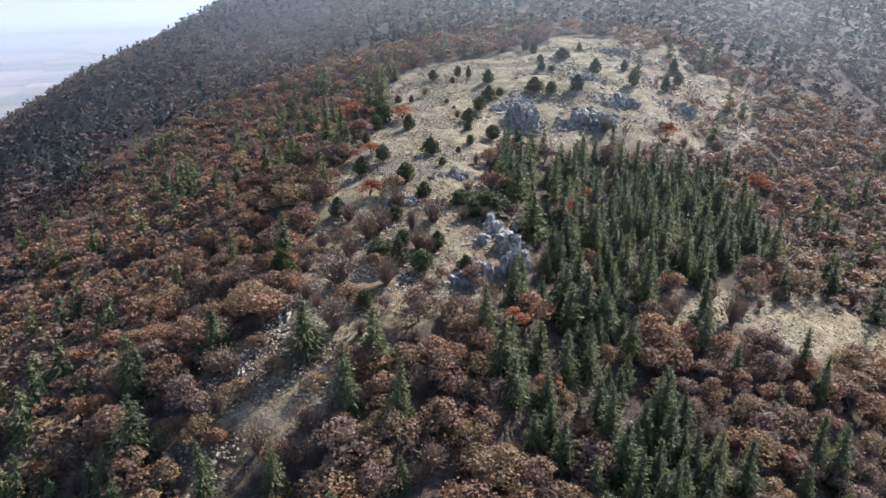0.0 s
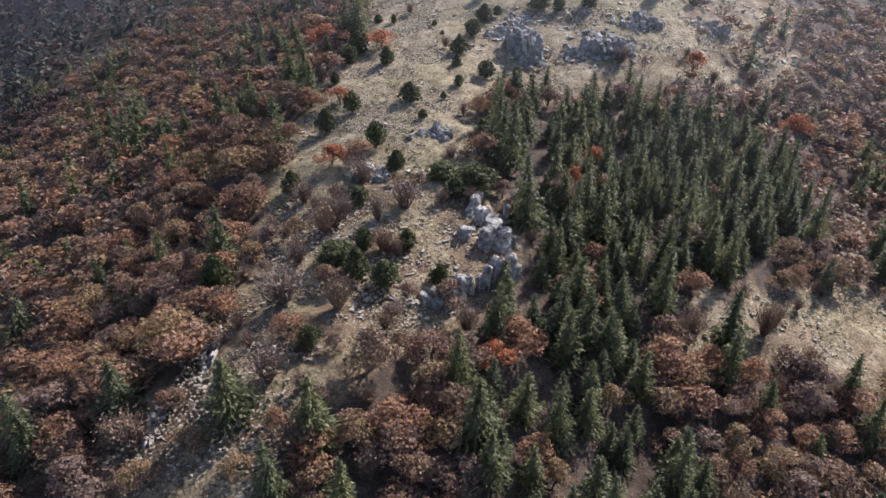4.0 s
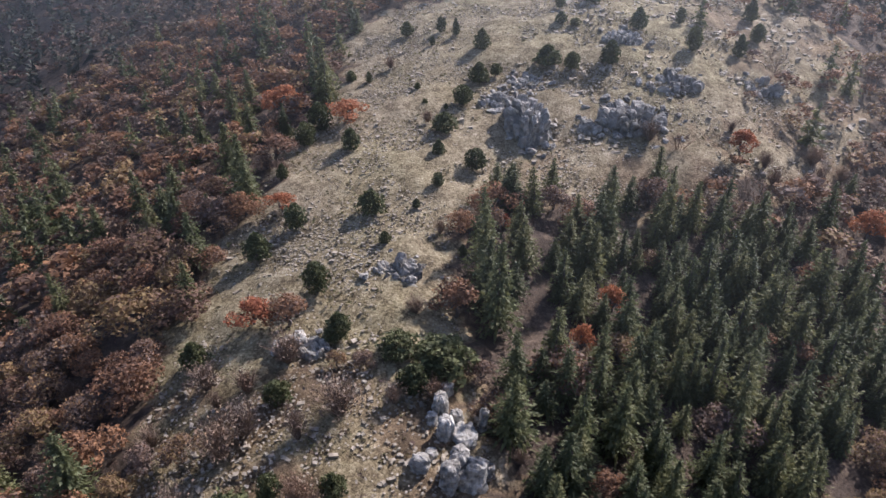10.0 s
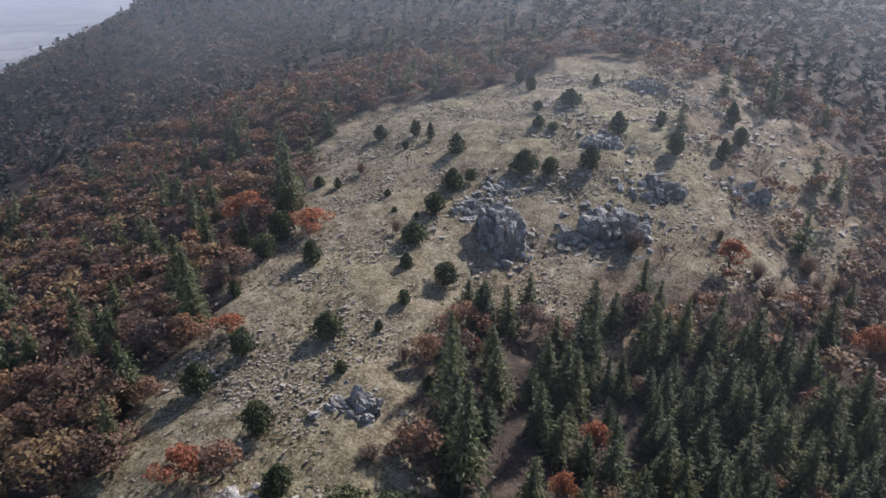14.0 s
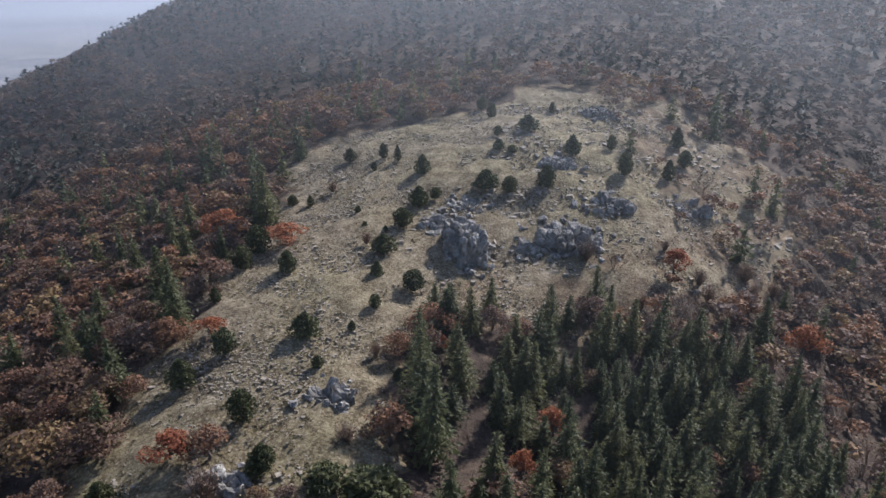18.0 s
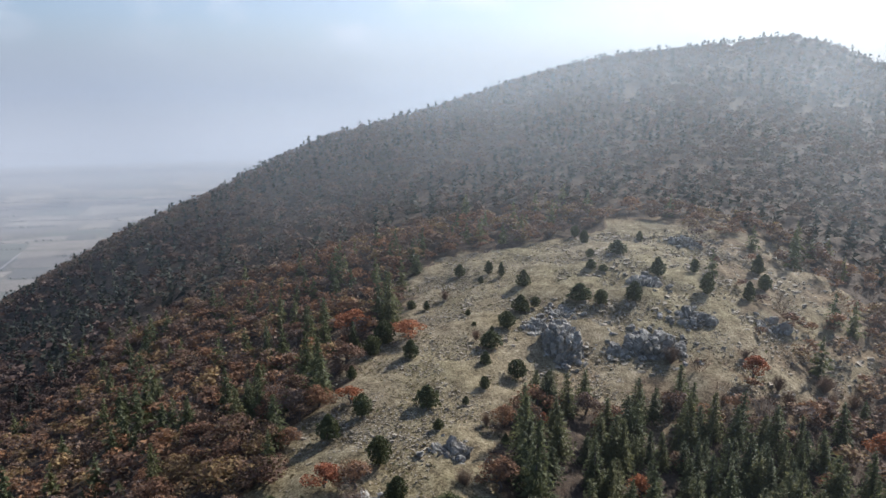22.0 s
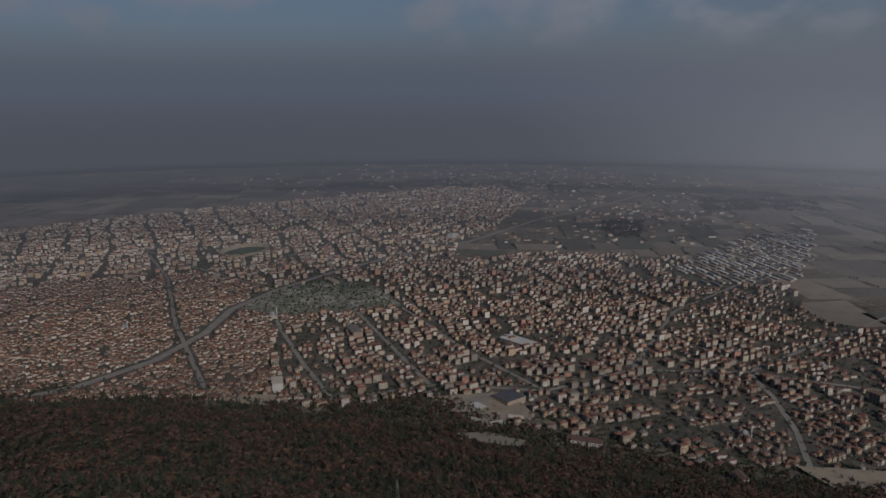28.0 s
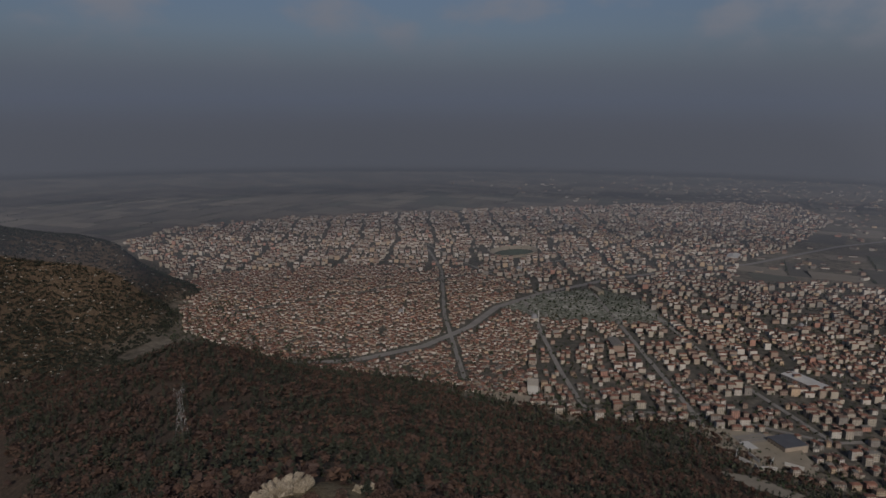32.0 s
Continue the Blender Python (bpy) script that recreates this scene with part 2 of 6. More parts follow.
M_TUSSOCK = foliage("dry_grass", [(0.0, (0.20, 0.165, 0.09)), (0.5, (0.27, 0.22, 0.13)), (0.8, (0.16, 0.15, 0.065)), (1.0, (0.20, 0.165, 0.09))], 0.9, 0.2)


def ground_material():
    """Stony meadow, leaf litter under the oaks, and the soil of the plain, by the mesh's zone masks."""
    m, t, b = material("hill_ground")
    p = place_of(t)
    fine, mid, broad = noise_of(t, 6.0, 9.0, p, 0.80), noise_of(t, 0.45, 6.0, p), noise_of(t, 0.035, 4.0, p)
    cells = t.nodes.new("ShaderNodeTexVoronoi")
    cells.inputs["Scale"].default_value = 3.6
    t.links.new(p, cells.inputs["Vector"])
    split = t.nodes.new("ShaderNodeSeparateColor")
    t.links.new(cells.outputs["Color"], split.inputs[0])
    pebble = maths(t, "ADD", maths(t, "MULTIPLY", split.outputs[0], 0.36), maths(t, "MULTIPLY", maths(t, "SUBTRACT", 0.5, cells.outputs["Distance"]), 0.30))
    pebble = maths(t, "ADD", pebble, 0.27)
    fine = maths(t, "ADD", maths(t, "MULTIPLY", fine, 0.5), maths(t, "MULTIPLY", pebble, 0.5))
    grass = ramp_of(t, maths(t, "ADD", maths(t, "MULTIPLY", fine, 0.65), maths(t, "MULTIPLY", mid, 0.35)),
                    [(0.38, (0.066, 0.050, 0.029)), (0.45, (0.148, 0.116, 0.069)), (0.52, (0.235, 0.190, 0.119)), (0.58, (0.310, 0.258, 0.172)), (0.65, (0.46, 0.395, 0.285))])
    green = mix(t, ramp_of(t, broad, [(0.42, 0.0), (0.64, 0.42)]), grass, mix(t, 1.0, grass, (0.85, 0.90, 0.62), "MULTIPLY"))
    litter = ramp_of(t, maths(t, "ADD", maths(t, "MULTIPLY", fine, 0.5), maths(t, "MULTIPLY", mid, 0.5)),
                     [(0.34, (0.050, 0.034, 0.022)), (0.5, (0.128, 0.083, 0.047)), (0.64, (0.245, 0.165, 0.092))])
    soil = ramp_of(t, maths(t, "ADD", maths(t, "MULTIPLY", noise_of(t, 0.010, 6.0, p), 0.5), maths(t, "MULTIPLY", noise_of(t, 0.09, 5.0, p), 0.5)), [(0.36, (0.050, 0.045, 0.036)), (0.5, (0.115, 0.100, 0.078)), (0.64, (0.185, 0.162, 0.128))])
    mould = ramp_of(t, maths(t, "ADD", maths(t, "MULTIPLY", fine, 0.5), maths(t, "MULTIPLY", mid, 0.5)),
                    [(0.34, (0.030, 0.023, 0.018)), (0.5, (0.070, 0.051, 0.036)), (0.64, (0.135, 0.098, 0.066))])
    cover_ = attribute(t, "litter")
    litter = mix(t, ramp_of(t, cover_, [(0.75, 0.0), (1.0, 1.0)]), litter, mould)
    hill = mix(t, cover_, green, litter)
    t.links.new(mix(t, attribute(t, "plain"), hill, soil), b.inputs["Base Color"])
    b.inputs["Roughness"].default_value, b.inputs["Specular IOR Level"].default_value = 0.95, 0.15
    bump(t, b, maths(t, "ADD", fine, mid), 0.9, 0.22)
    return m


M_GROUND = ground_material()

# ---- the lie of the land: heights along its ridge, flanks, summit and foot ----
PLAIN = -405.0
SPINE = [(-330, -722, -282), (-255, -560, -260), (-181, -384, -228), (-138, -215, -152), (-95, -86, -98.5), (-50, -20, -75), (-22, 30, -56), (-6, 62, -43.6), (3, 84, -40.6), (5, 105, -38.6), (0, 120, -37.1), (0, 133, -35.8), (0, 150, -34.6), (4, 165, -33.2), (8, 180, -31.3), (5, 200, -30), (30, 205, -28), (50, 230, -25)]
WEST = [(-18, 72, -41.1), (-33, 57, -49.5), (-16, 105, -39.6), (-25, 88, -43.6), (-30, 107, -44.6), (-31, 124, -42.7), (-16, 139, -36.7), (-33, 172, -41.8), (-67, 180, -53), (-13, 209, -32), (-80, 100, -66.5), (-75, 40, -80), (-224, 276, -107), (-140, 200, -79), (-150, 90, -106), (-195, 373, -65), (-162, 424, -48), (-108, 455, -20), (-15, 501, -1), (-60, 320, -34), (-295, 251, -133), (-365, 248, -172), (-375, 64, -240), (-295, -79, -212)]
EAST = [(34, 95, -47.5), (44, 90, -50.5), (60, 96, -53.5), (44, 120, -47.6), (22, 118, -42.6), (30, 101, -45.6), (66, 147, -48.7), (48, 150, -39.7), (36, 148, -40.7), (14, 106, -41), (20, 75, -48.5), (62, 227, -26), (32, 197, -27), (110, 100, -70), (126, 206, -49), (261, 416, -32), (140, 320, -20), (110, 0, -100), (300, 250, -62)]
HIGH = [(73, 598, 33), (250, 700, 57), (298, 690, 41), (340, 610, 0), (120, 480, 5), (60, 340, -14), (400, 760, 6), (200, 950, 16), (0, 800, 6), (-200, 650, -70)]
FOOT = [(-705, 140, -378), (-770, 120, -407), (-750, 10, -407), (-748, -66, -407), (-765, -185, -407), (-762, -246, -407), (-800, -327, -407), (-712, -432, -407), (-674, -554, -407), (-622, -699, -407), (-568, -785, -406), (-510, -960, -406), (-580, -450, -366), (-600, -202, -356), (-450, -667, -334), (-800, 260, -409), (-640, 440, -350), (-900, 560, -412), (-630, 880, -300), (-1050, 1030, -412)]
GORGE = [(-338, -1058, -398), (-167, -942, -378), (-20, -820, -330), (-120, -760, -330), (-420, -1030, -405), (-216, -1187, -325), (-302, -1222, -335), (-273, -1431, -241), (-393, -1403, -257), (-448, -1338, -277), (-520, -1290, -402), (-640, -1300, -408), (-620, -1500, -404), (-470, -1600, -330), (-100, -1600, -200), (-100, -1300, -225), (40, -1080, -285)]
SOUTH = [(-30, -320, -235), (60, -150, -150), (180, -420, -290), (20, -60, -100), (400, -120, -230), (520, -550, -340), (300, -900, -330)]
SOFT = 14.0
nodes_xyz = np.array(SPINE + WEST + EAST + HIGH + FOOT + GORGE + SOUTH, float)
count = len(nodes_xyz)
sysm = np.zeros((count + 3, count + 3))
sysm[:count, :count] = -np.sqrt(((nodes_xyz[:, None, :2] - nodes_xyz[None, :, :2]) ** 2).sum(2) + SOFT * SOFT) + np.eye(count) * 0.8
sysm[:count, count] = 1
sysm[:count, count + 1:] = nodes_xyz[:, :2] / 100
sysm[count] = sysm[:, count]
sysm[count + 1:] = sysm[:, count + 1:].T
weights = np.linalg.solve(sysm, np.concatenate([nodes_xyz[:, 2], [0, 0, 0]]))


def step01(a, lo, hi):
    s = np.clip((a - lo) / (hi - lo), 0, 1)
    return s * s * (3 - 2 * s)


def ground_z(x, y):
    x, y = np.asarray(x, float), np.asarray(y, float)
    z = weights[-3] + weights[-2] * x / 100 + weights[-1] * y / 100
    for (a, b, _), w in zip(nodes_xyz, weights):
        z = z - w * np.sqrt((x - a) ** 2 + (y - b) ** 2 + SOFT * SOFT)
    r = np.maximum(np.maximum(-x - 860, x - 520), np.maximum(y - 850, -y - 1700))
    z = z + (PLAIN - 60 - z) * step01(r, 0, 350)
    e = (z - PLAIN) / 6.0
    z = PLAIN + 6.0 * np.where(e > 20, e, np.log1p(np.exp(np.minimum(e, 20))))
    # far ranges beyond the valley and behind the summit
    far = np.exp(-(((x - 1700) / 700) ** 2 + ((y - 2100) / 420) ** 2)) * 560 + np.exp(-(((x + 150) / 420) ** 2 + ((y - 2600) / 500) ** 2)) * 420
    return z + far


def patch(x, y, size, seed=0.0):
    """Slow wandering pattern between 0 and 1."""
    a, b = x / size + seed, y / size - seed * 1.7
    return 0.5 + 0.25 * (np.sin(a * 2.1 + 1.3 * np.sin(b * 1.7)) + np.sin(b * 2.7 + 1.1 * np.sin(a * 2.3 + seed)))


def inside(x, y, poly):
    x, y = np.asarray(x, float), np.asarray(y, float)
    hit = np.zeros(x.shape, bool)
    for (x0, y0), (x1, y1) in zip(poly, poly[1:] + poly[:1]):
        cross = (y0 > y) != (y1 > y)
        hit ^= cross & (x < (x1 - x0) * (y - y0) / ((y1 - y0) or 1e-9) + x0)
    return hit


def near_line(x, y, line):
    best = np.full(np.shape(x), 1e9)
    for (x0, y0), (x1, y1) in zip(line, line[1:]):
        dx, dy = x1 - x0, y1 - y0
        s = np.clip(((x - x0) * dx + (y - y0) * dy) / (dx * dx + dy * dy), 0, 1)
        best = np.minimum(best, np.hypot(x - x0 - s * dx, y - y0 - s * dy))
    return best


MEADOW = [(-22, 112), (-22, 124), (-19, 133), (-17, 144), (-21, 156), (-15, 161), (-12, 170), (-17, 194), (-9, 203), (8, 207), (20, 212), (43, 234), (51, 221), (52, 179), (62, 178), (47, 160), (34, 153), (28, 145), (19, 142), (13, 139), (9, 132), (8, 119), (9, 110), (12, 100), (11, 88), (4, 81), (-3, 72), (-14, 58), (-22, 50), (-32, 52), (-29, 60), (-20, 76), (-20, 97)]
LOWER = [(9, 106), (12, 100), (11, 88), (4, 81), (-3, 72), (-14, 58), (-22, 50), (-32, 52), (-29, 60), (-20, 76), (-20, 104)]
GLADE = [(33, 85), (33, 94), (44, 97), (58, 103), (76, 101), (68, 88), (48, 85)]
FIRS = [(10, 124), (11.5, 134), (15, 137), (21, 137.5), (24.5, 134.5), (29, 133), (33, 138), (37, 146), (40, 139), (46, 141), (55, 140), (62, 128), (60, 112), (52, 103), (45, 99), (37, 97), (33, 98), (29, 90), (27, 83), (25, 76), (34, 62), (32, 50), (20, 48), (9, 58), (3.5, 72), (8, 79), (13, 87), (15, 96), (11.5, 104)]
SPARSE = [(12, 137.5), (22, 138.5), (30, 136), (35, 143), (41, 143), (47, 146), (51, 152), (44, 157), (36, 155), (21, 147), (13, 142)]
FOOTPATH = [(20, 136), (18.3, 128.5), (15.8, 114), (15, 104)]
HILL_TOP = [(26, 150), (46, 157), (56, 148), (70, 161), (83, 177), (88, 200), (76, 226), (50, 228), (28, 216), (26, 190), (20, 165)]


def ragged(x, y, poly):
    """Inside a zone whose edge wanders by a few metres."""
    x, y = np.asarray(x, float), np.asarray(y, float)
    return inside(x + 1.6 * np.sin(y * 0.9 + 1.3 * np.sin(x * 0.5)) + 1.2 * np.sin(y * 0.31), y + 1.6 * np.sin(x * 0.8 + 1.7 * np.sin(y * 0.4)) + 1.2 * np.sin(x * 0.27), poly)


def raw_mesh(name, verts, faces, mats, tint=None, slot=None, smooth=False):
    """One mesh from arrays: verts (n, 3), faces (m, k)."""
    me = bpy.data.meshes.new(name)
    faces = np.asarray(faces, np.int32)
    k = faces.shape[1]
    me.vertices.add(len(verts))
    me.vertices.foreach_set("co", np.asarray(verts, np.float32).ravel())
    me.loops.add(faces.size)
    me.loops.foreach_set("vertex_index", faces.ravel())
    me.polygons.add(len(faces))
    me.polygons.foreach_set("loop_start", np.arange(0, faces.size, k, dtype=np.int32))
    if slot is not None:
        me.polygons.foreach_set("material_index", np.asarray(slot, np.int32))
    for m in mats:
        me.materials.append(m)
    if tint is not None:
        me.attributes.new("tint", "FLOAT", "POINT").data.foreach_set("value", np.asarray(tint, np.float32))
    me.update(calc_edges=True)
    me.polygons.foreach_set("use_smooth", np.full(len(faces), smooth))
    return me


def quads(name, q, mat, tint=None):
    """A mesh of loose quads q (n, 4, 3), or of triangles (n, 3, 3)."""
    n, k = q.shape[:2]
    return raw_mesh(name, q.reshape(-1, 3), np.arange(n * k).reshape(n, k), [mat], None if tint is None else np.repeat(tint, k))


def leaf_quads(rng, centres, size, out=None, three=False):
    """A leaf-shaped quad (or triangle) of about that size at each centre, turned at random or, given directions, facing roughly outwards."""
    n = len(centres)
    nrm = rng.normal(size=(n, 3))
    if out is not None:
        nrm = out / np.linalg.norm(out, axis=1)[:, None] * 1.2 + nrm * 0.75
    a = np.cross(nrm, rng.normal(size=(n, 3)))
    a /= np.linalg.norm(a, axis=1)[:, None]
    b = np.cross(nrm, a)
    b /= np.linalg.norm(b, axis=1)[:, None]
    s = np.broadcast_to(np.asarray(size, float), (n,)) * rng.uniform(0.6, 1.3, n)
    a, b = a * s[:, None] / 2, b * s[:, None] / 2 * rng.uniform(0.55, 1.0, (n, 1))
    if three:
        return np.stack([centres - a - b, centres - a + b, centres + a], 1)
    return np.stack([centres - a, centres - b * 0.9, centres + a, centres + b * 0.9], 1)


def tube(rng, p0, p1, r0, r1, sides=5, bend=0.06):
    """A tapered, slightly bent limb as quads."""
    p0, p1 = np.array(p0, float), np.array(p1, float)
    rings, length = [], np.linalg.norm(p1 - p0)
    off = rng.normal(size=3) * bend * length
    w = (p1 - p0) / length
    u = np.cross(w, (0.3, 0.9, 0.2))
    u /= np.linalg.norm(u)
    v = np.cross(w, u)
    ang = np.arange(sides) * 2 * np.pi / sides
    for s in (0.0, 0.5, 1.0):
        c = p0 + (p1 - p0) * s + off * (1 - (2 * s - 1) ** 2)
        r = r0 + (r1 - r0) * s
        rings.append(c + r * (np.cos(ang)[:, None] * u + np.sin(ang)[:, None] * v))
    out = []
    for a, b in zip(rings, rings[1:]):
        out.append(np.stack([a, np.roll(a, -1, 0), np.roll(b, -1, 0), b], 1))
    return np.concatenate(out)


# unit plants: height 1, width about 1, standing at the origin
def oak_crown(rng, n, leaf):
    k = rng.integers(9, 14)
    ang, rr = rng.uniform(0, 6.28, k), rng.uniform(0.02, 0.37, k)
    cent = np.stack([np.cos(ang) * rr, np.sin(ang) * rr, 0.82 - 1.0 * rr + rng.normal(0, 0.06, k)], 1)
    rad = rng.uniform(0.12, 0.21, k)
    w = rng.choice(k, n, p=rad ** 2 / (rad ** 2).sum())
    d = rng.normal(size=(n, 3))
    d /= np.linalg.norm(d, axis=1)[:, None]
    pts = cent[w] + d * (rad[w] * rng.uniform(0.55, 1.08, n) ** 0.6)[:, None] * (1, 1, 0.85)
    pts[:, 2] = np.maximum(pts[:, 2], 0.06 + 0.1 * rng.random(n))
    return leaf_quads(rng, pts, leaf, d + (pts - (0, 0, 0.45)) * 0.8, True), cent


def fir_crown(rng, tiers, arms, per, leaf):
    """Whorls of boughs, each a drooping row of sprays, some short or missing."""
    out = []
    lean = rng.normal(0, 0.03, 2)
    lop = rng.uniform(0, 6.28)
    for i in range(tiers):
        z = 0.05 + 0.93 * (i + rng.uniform(-0.45, 0.45)) / tiers
        reach = 0.5 * (1 - z) ** 0.80 * (0.8 + 0.35 * rng.random()) + 0.025
        for a in range(max(3, int(arms * (0.35 + 0.65 * (1 - z))))):
            th = rng.uniform(0, 2 * np.pi)
            r = reach * rng.uniform(0.5, 1.15) * (1 + 0.18 * np.cos(th - lop))
            rise = rng.uniform(-0.02, 0.07)
            for j in range(per):
                s = (j + rng.uniform(0.3, 0.9)) / per
                c = np.array([np.cos(th) * r * s + lean[0] * z, np.sin(th) * r * s + lean[1] * z, z + rise * s - 0.16 * s * s * r])
                c += rng.normal(0, 0.010, 3)
                rad, tan = np.array([np.cos(th), np.sin(th), rng.normal(-0.1, 0.3)]), np.array([-np.sin(th), np.cos(th), rng.normal(0, 0.5)])
                L, W = leaf * rng.uniform(0.7, 1.4) * (1.15 - 0.6 * z), leaf * rng.uniform(0.22, 0.5) * (1.1 - 0.6 * z)
                out.append([c - rad * L * 0.5 - tan * W, c - rad * L * 0.5 + tan * W, c + rad * L * 0.7])
    out.append([(-0.010 + lean[0], lean[1], 0.90), (0.010 + lean[0], lean[1], 0.90), (lean[0], lean[1], 1.04)])
    return np.array(out)


def bush_crown(rng, n, leaf, taper=0.35):
    d = rng.normal(size=(n, 3))
    d /= np.linalg.norm(d, axis=1)[:, None]
    r = np.where(rng.random(n) < 0.35, rng.uniform(0.35, 0.8, n), rng.uniform(0.6, 1.0, n) ** 0.4)
    pts = d * r[:, None] * (0.46, 0.46, 0.48) + (0, 0, 0.5)
    lump = 1 + 0.30 * np.sin(d[:, 0] * 5 + rng.uniform(0, 6)) * np.sin(d[:, 1] * 6 + rng.uniform(0, 6)) + 0.1 * np.sin(d[:, 2] * 9)
    pts[:, :2] *= (lump * (1 + taper * (0.35 - pts[:, 2])))[:, None]
    pts[:, 2] = np.maximum(pts[:, 2], 0.02)
    return leaf_quads(rng, pts, leaf, None, True)


def twig_fan(rng, n, leaf):
    """Bare shrub: thin forked stems that fan out, with some dry leaves."""
    th, out = rng.uniform(0, 2 * np.pi, n), []
    for a in th:
        lean, L = rng.uniform(0.1, 0.95), rng.uniform(0.55, 1.0)
        tip = np.array([np.cos(a) * 0.5 * lean, np.sin(a) * 0.5 * lean, 1 - 0.35 * lean * lean]) * L
        base = np.array([np.cos(a), np.sin(a), 0]) * 0.05
        side = np.cross(tip - base, rng.normal(size=3))
        side = side / np.linalg.norm(side) * 0.0075
        midp = base + (tip - base) * 0.55
        out.append([base - side, base + side, midp + side * 0.7, midp - side * 0.7])
        for _ in range(3):
            t2 = tip + rng.normal(0, 0.09, 3)
            out.append([midp - side * 0.6, midp + side * 0.6, t2 + side * 0.25, t2 - side * 0.25])
    tips = np.array([q[2] for q in out[1::2]]) + rng.normal(0, 0.04, (len(out[1::2]), 3))
    return np.concatenate([np.array(out), leaf_quads(rng, tips, leaf)])


def spread(units, rng, x, y, h, w, turn):
    """Many plants as one array of quads: each a unit plant, scaled, turned and set on the ground."""
    z = ground_z(x, y) - 0.05
    pick = rng.integers(0, len(units), len(x))
    qs, tints = [], []
    for k, unit in enumerate(units):
        idx = np.nonzero(pick == k)[0]
        if not len(idx):
            continue
        c, s = np.cos(turn[idx]), np.sin(turn[idx])
        ux, uy, uz = unit[None, :, :, 0], unit[None, :, :, 1], unit[None, :, :, 2]
        W, H = w[idx][:, None, None], h[idx][:, None, None]
        px = (ux * c[:, None, None] - uy * s[:, None, None]) * W + x[idx][:, None, None]
        py = (ux * s[:, None, None] + uy * c[:, None, None]) * W + y[idx][:, None, None]
        pz = uz * H + z[idx][:, None, None]
        qs.append(np.stack([px, py, pz], -1).reshape(-1, unit.shape[1], 3))
        tints.append(np.repeat(rng.random(len(idx)), len(unit)))
    return np.concatenate(qs), np.concatenate(tints)


# ---- the ground: one sheet from the ridge to the horizon ----
def axis(dense_lo, dense_hi, step, mid_lo, mid_hi, mid, far_lo, far_hi):
    a = [np.arange(dense_lo, dense_hi + 0.01, step)]
    a.append(np.arange(mid_lo, dense_lo - 0.5, mid))
    a.append(np.arange(dense_hi + mid, mid_hi + 0.01, mid))
    a.append(mid_lo - (np.linspace(0, 1, 34)[1:] ** 1.7) * (mid_lo - far_lo))
    a.append(mid_hi + (np.linspace(0, 1, 34)[1:] ** 1.7) * (far_hi - mid_hi))
    return np.sort(np.concatenate(a))


xs = axis(-48, 92, 1.15, -880, 480, 8.0, -4990, 4990)
ys = axis(42, 225, 1.15, -1700, 860, 9.0, -4990, 4990)
gx, gy = np.meshgrid(xs, ys)
gz = ground_z(gx, gy)
fx, fy = gx.ravel(), gy.ravel()
on_hill = step01(gz.ravel() - PLAIN, 4, 25) * (fy < 1300)
rough = np.zeros(fx.shape)
for i in range(len(fx)):
    if on_hill[i] > 0.01 and abs(fx[i] - 15) < 420 and -500 < fy[i] < 600:
        rough[i] = noise.fractal((fx[i] * 0.11, fy[i] * 0.11, 0.0), 0.9, 2.1, 4) * 0.75
        if -50 < fx[i] < 80 and 40 < fy[i] < 228:
            rough[i] += 0.22 * noise.noise((fx[i] * 0.8, fy[i] * 0.8, 3.0))
gz = gz + (rough * on_hill).reshape(gz.shape)
nx, ny = len(xs), len(ys)
ii = (np.arange(ny - 1)[:, None] * nx + np.arange(nx - 1)[None, :]).ravel()
sheet = raw_mesh("ground", np.stack([fx, fy, gz.ravel()], 1), np.stack([ii, ii + 1, ii + nx + 1, ii + nx], 1), [M_GROUND], smooth=True)
open_land = ragged(fx, fy, MEADOW) | ragged(fx, fy, GLADE)
lit = np.where(open_land, 0.0, 1.0)
lit = np.where(ragged(fx, fy, GLADE), 0.10 + 0.35 * step01(patch(fx, fy, 6.0, 3.0), 0.4, 0.7), lit)
lit = np.where(ragged(fx, fy, HILL_TOP) & ~open_land, 0.12 + 0.5 * step01(patch(fx, fy, 7.0, 1.0), 0.4, 0.7), lit)
lit = np.where(ragged(fx, fy, SPARSE), 0.10 + 0.45 * step01(patch(fx, fy, 4.0, 5.0), 0.4, 0.7), lit)
lit = np.where(ragged(fx, fy, LOWER), 0.2 + 0.6 * step01(patch(fx, fy, 5.0, 2.0), 0.35, 0.65), lit)
lit = np.where(np.hypot((fx + 98) / 1.4, fy + 84) + 5 * patch(fx, fy, 6.0, 3.0) < 17, 0.25, lit)
lit = np.where(fy < -1000, 0.92, lit)
sheet.attributes.new("litter", "FLOAT", "POINT").data.foreach_set("value", lit.astype(np.float32))
sheet.attributes.new("plain", "FLOAT", "POINT").data.foreach_set("value", (1 - on_hill).astype(np.float32))
tagged(new("ground", sheet), "stony hillside with dry grass and leaf litter, running out to a plain", "ground", kind="structure")


